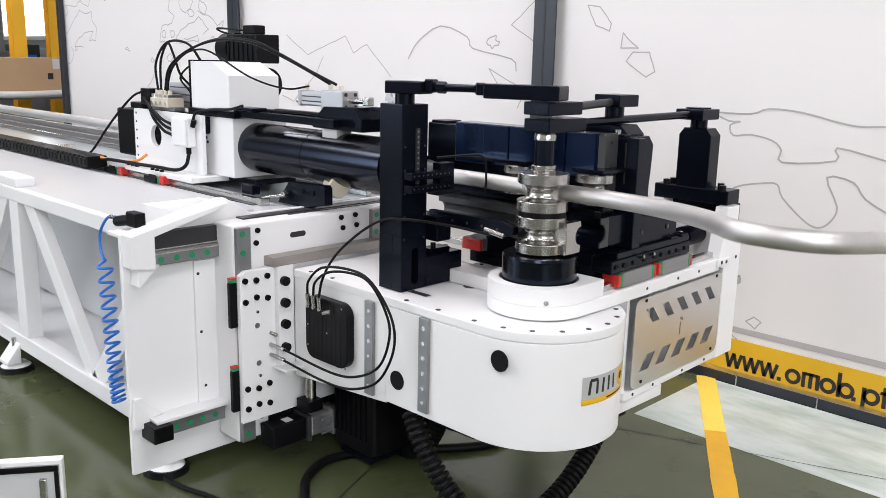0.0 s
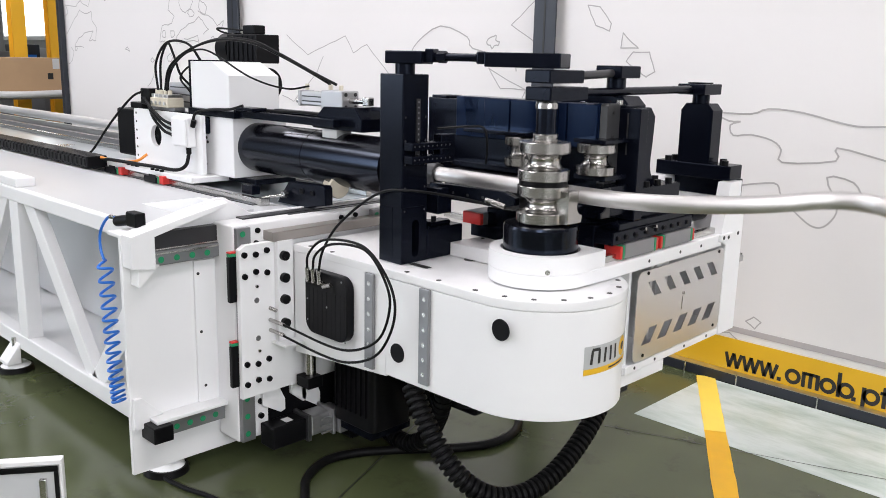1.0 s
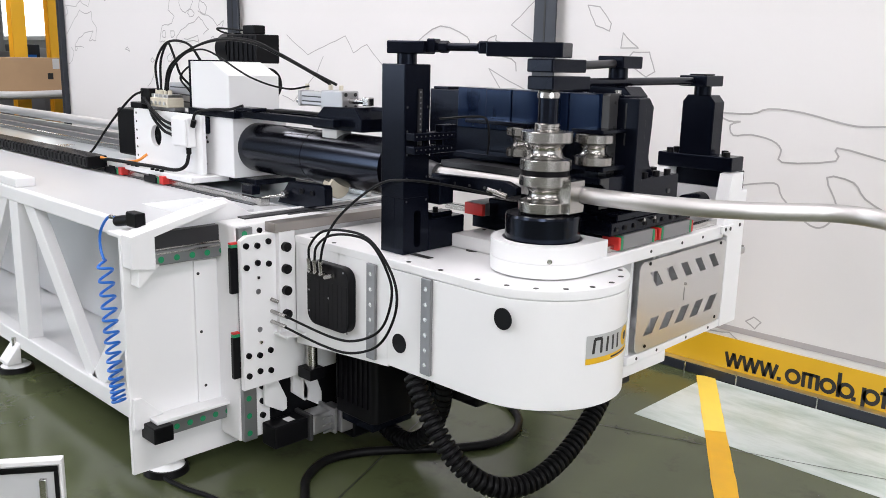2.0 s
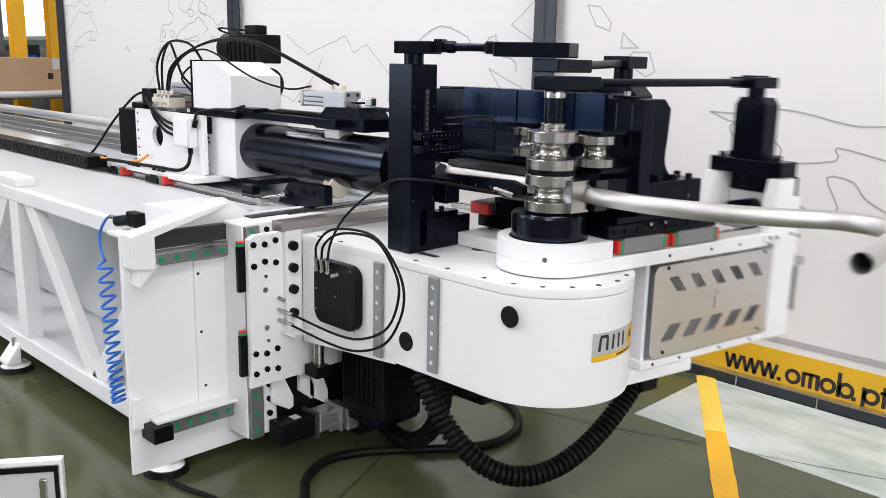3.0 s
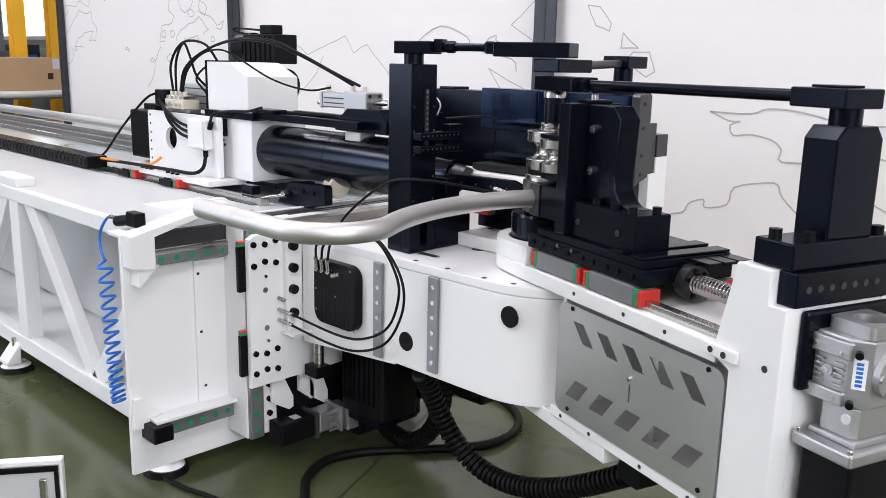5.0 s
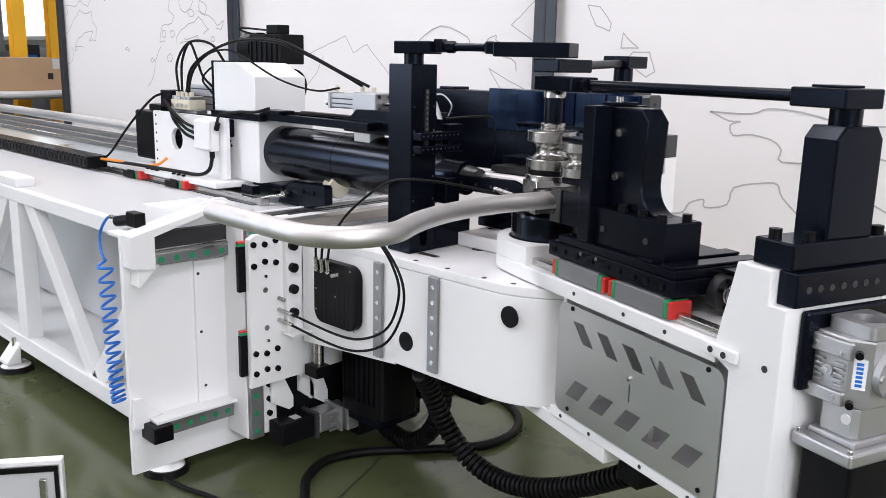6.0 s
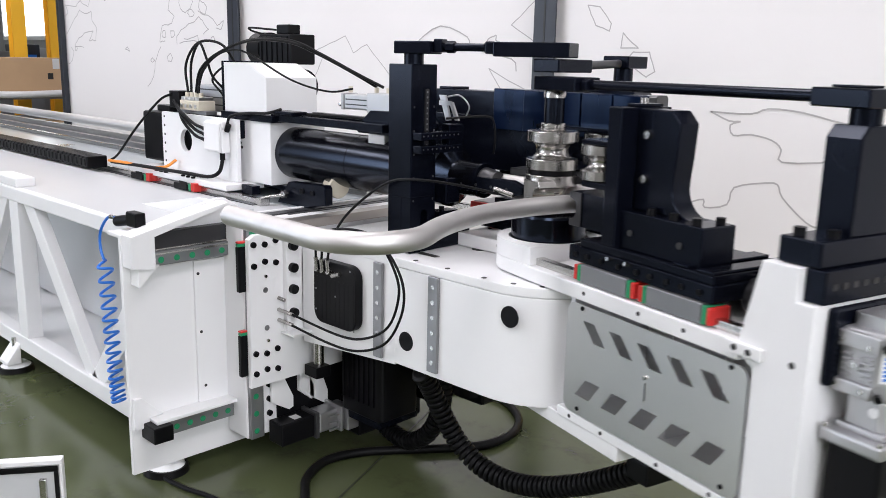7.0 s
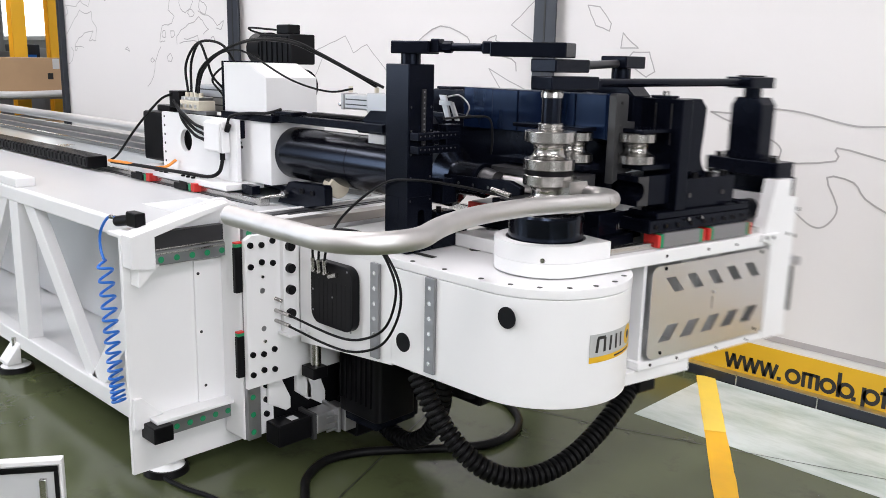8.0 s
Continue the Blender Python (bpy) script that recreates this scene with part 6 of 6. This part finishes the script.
def far_corner():
    # hall behind the end of the partition
    for y, x, w in ((5.16, -14.2, 0.1), (5.76, -14.4, 0.065), (4.94, -14.9, 0.12)):
        t = thing("crane_column", (x, y, 0), "tall yellow-orange painted steel crane column", "column", "crane columns")
        one("web", lambda b: box(b, (x - 0.08, y - 0.02, 0.02), (x + 0.08, y + 0.02, 5.0)), ORANGE, t)
        one("flange", lambda b: box(b, (x + 0.08, y - w, 0.02), (x + 0.1, y + w, 5.0), 0.003), ORANGE, t)
        one("flange", lambda b: box(b, (x - 0.1, y - w, 0.02), (x - 0.08, y + w, 5.0), 0.003), ORANGE, t)
        one("base_plate", lambda b: box(b, (x - 0.16, y - 0.16, 0.0), (x + 0.16, y + 0.16, 0.02), 0.003), ORANGE, t)
    # window with daylight
    w = thing("window_1", (-22.5, 8.97, 1.9), "large bright factory window", "window", kind="structure")
    boxp("window_frame", (-25.6, 8.93, 1.85), (-19.4, 8.999, 5.6), WHITE, w, 0.01)
    for i in range(2):
        for j in range(4):
            boxp("pane", (-25.5 + 1.52 * j, 8.92, 1.96 + 1.8 * i), (-24.03 + 1.52 * j, 8.9298, 3.7 + 1.8 * i), DAY, w, 0.0)
    # stack of cartons on a bench
    t = thing("steel_bench", (-13.6, 5.2, 0), "grey steel bench with round tube rail", "bench")
    boxp("bench_top", (-13.95, 4.5, 0.90), (-13.2, 6.3, 0.93), GREY, t, 0.004)
    for x, y in ((-13.3, 4.55), (-13.3, 5.5), (-13.3, 6.2), (-13.9, 4.55), (-13.9, 6.2)):
        boxp("leg", (x - 0.025, y - 0.025, 0.0), (x + 0.025, y + 0.025, 0.90), GREY, t, 0.003)
    for z in (0.3, 0.62):
        boxp("shelf_bar", (-13.28, 4.55, z), (-13.25, 6.2, z + 0.05), GREY, t, 0.003)
    for y0, y1, z0, h, dx in ((4.45, 5.75, 0.932, 0.56, 0.0), (4.6, 5.5, 0.0, 0.58, 0.1)):
        c = thing("carton", (-13.6 + dx, (y0 + y1) / 2, z0), "brown corrugated cardboard carton on the bench", "carton", "cartons")
        boxp("carton_body", (-13.9 + dx, y0, z0), (-13.3 + dx, y1, z0 + h), CARD, c, 0.008)
        boxp("tape", (-13.62 + dx, y0 - 0.001, z0 + h), (-13.57 + dx, y1 + 0.001, z0 + h + 0.002), IVORY, c, 0.0)
        boxp("print_mark", (-13.2995 + dx, 5.22, z0 + 0.25), (-13.299 + dx, 5.30, z0 + 0.34), INK, c, 0.0)
        boxp("paper_label", (-13.2995 + dx, 5.30, z0 + 0.40), (-13.299 + dx, 5.40, z0 + 0.55), PALE, c, 0.0)
    b = bmesh.new()
    sweep(b, smooth_path([(-13.15, 4.2, 0.98), (-13.12, 4.8, 0.97), (-13.14, 5.4, 0.985), (-13.1, 6.2, 0.98)], 6), 0.05, 16)
    solo("wrapped_roll", b, PALE, "long roll wrapped in white film on the bench edge", "roll")
    # machines in the haze behind
    rnd = random.Random(3)
    for i in range(9):
        y = 4.7 + 0.42 * i
        h = rnd.uniform(1.45, 1.75)
        m = rnd.choice((WHITEDIM, GREY, PALE, POST))
        t = thing("far_machine", (-19 + 0.3 * (i % 3), y, 0), "pale machine cabinet far back in the hall", "machine", "far machines")
        x = -19 + 0.3 * (i % 3)
        boxp("cabinet", (x - 0.5, y - 0.19, 0.0), (x + 0.3, y + 0.19, h), m, t, 0.02)
        boxp("screen", (x + 0.301, y - 0.12, h - 0.4), (x + 0.31, y + 0.12, h - 0.2), rnd.choice((POST, WHITE, BLUE)), t, 0.004)
        boxp("base", (x + 0.3, y - 0.19, 0.0), (x + 0.33, y + 0.19, 0.9), rnd.choice((GREY, WHITEDIM)), t, 0.006)


def roof_lights():
    for lx in (-11.0, -4.5, 2.0):
        for ly in (-3.5, 2.2):
            t = thing("ceiling_light", (lx, ly, 6.9), "long rectangular factory ceiling light", "ceiling light", "ceiling lights")
            boxp("frame", (lx - 0.85, ly - 1.85, 6.9), (lx + 0.85, ly + 1.85, 7.0), HALL, t, 0.01)
            boxp("diffuser", (lx - 0.78, ly - 1.78, 6.89), (lx + 0.78, ly + 1.78, 6.8995), LAMPGLOW, t, 0.0)
    w = thing("window_3", (-8.5, -5.97, 1.2), "wide factory window in the side wall of the hall", "window", kind="structure")
    boxp("window_frame", (-11.7, -5.999, 1.1), (-5.3, -5.93, 4.5), WHITE, w, 0.01)
    for i in range(5):
        boxp("pane", (-11.6 + 1.26 * i, -5.9295, 1.2), (-10.42 + 1.26 * i, -5.92, 4.4), DAY, w, 0.0)
    # Glowing panes added out of view to go with the frontal fill
    w = thing("assumed_window_2", (5.98, -1.0, 1.8), "assumed factory window behind the camera, added for frontal light", "window", kind="structure")
    boxp("window_frame", (5.93, -3.9, 1.7), (5.999, 1.9, 4.7), WHITE, w, 0.01)
    for i in range(4):
        boxp("pane", (5.92, -3.8 + 1.42 * i, 1.8), (5.9295, -2.44 + 1.42 * i, 4.6), DAY, w, 0.0)


hall()
partition()
machine_frame()
cable_chain()
coil_hose()
SLIDE = cross_slide()
HEAD, PRESS, SHIELD = bending_head()
ARM = bending_arm()
CLAMP = clamp_slide(ARM)
FEED = feed_carriage()
TUBE, BENT, ARCS, STOCK = metal_tube()
HOSE, RINGS = corrugated_hose()
LOOP = floor_cables()
enclosure()
far_corner()
roof_lights()


# ---- motion ----
def tube_pose(t):
    """The pose of the tube's bent end: at the tangent point, turned with the arm and rolled about its own axis."""
    dy = shift(t)
    late = t > 4.6
    th = radians(max(0.0, theta(min(t, 4.6))))
    extra = feed(t) - RC * th if late else 0.0
    # the tube's own axis stays where the chuck holds it, then follows the die
    m = Matrix.Translation((AX + extra, AY + (0.04 if late else dy), ZP)) @ Matrix.Rotation(-th, 4, "Z") @ Matrix.Translation((0, RC, 0))
    return m @ Matrix.Rotation(roll(t), 4, "X")


def arc_pose(i, t):
    dy = 0.04 if t > 4.6 else shift(t)
    th = radians(max(0.0, theta(min(t, 4.6))))
    extra = feed(t) - RC * th if t > 4.6 else 0.0
    s = ARC * (i + 0.5) / NARC
    if s <= RC * th:
        return Matrix.Translation((AX + extra, AY + dy, ZP)) @ Matrix.Rotation(-(th - s / RC), 4, "Z") @ Matrix.Translation((0, RC, 0))
    return Matrix.Translation((AX - (s - RC * th) + extra, AY + dy + RC, ZP))


def stock_pose(t):
    dy = 0.04 if t > 4.6 else shift(t)
    th = radians(max(0.0, theta(min(t, 4.6))))
    extra = feed(t) - RC * th if t > 4.6 else 0.0
    return Matrix.Translation((AX - (ARC - RC * th) + extra, AY + dy + RC, ZP)) @ Matrix.Rotation(roll(t), 4, "X")


def motions():
    b = BASE[SLIDE.name]
    walk(SLIDE, [(t, Matrix.Translation(b + V(0, shift(t), 0))) for t in TIMES])
    b = BASE[HEAD.name]
    walk(HEAD, [(t, Matrix.Translation(b + V(0, shift(t), lift(t)))) for t in TIMES])
    walk(ARM, [(t, pose(AX, AY + shift(t), lift(t), 0, 0, -theta(t))) for t in TIMES])
    walk(CLAMP, [(t, pose(0, grip(t), 0)) for t in TIMES])
    walk(PRESS, [(t, pose(press(t), 0, 0)) for t in TIMES])
    walk(SHIELD, [(t, pose(shield(t), 0, 0)) for t in TIMES])
    b = BASE[LOOP.name]
    walk(LOOP, [(t, Matrix.Translation(b + V(0, 0, 0.28 * lift(t)))) for t in TIMES])
    b = BASE[FEED.name]
    walk(FEED, [(t, Matrix.Translation(b + V(feed(t), 0, 0))) for t in TIMES])
    walk(BENT, [(t, tube_pose(t)) for t in TIMES])
    for i, ob in enumerate(ARCS):
        walk(ob, [(t, arc_pose(i, t)) for t in TIMES])
    walk(STOCK, [(t, stock_pose(t)) for t in TIMES])
    keys = [t for t in TIMES if t <= 1.6 or 1.8 <= t <= 2.6 or 2.7 <= t <= 4.2 or t >= 6.8 or t in (0.0, 5.0, 8.0)]
    curves = [(t, along(hose_curve(t), NRING)) for t in keys]
    for i, ob in enumerate(RINGS):
        rows = []
        for t, c in curves:
            p, d = c[i]
            rows.append((t, Matrix.Translation(p) @ V(0, 0, 1).rotation_difference(d).to_matrix().to_4x4()))
        walk(ob, rows)


motions()
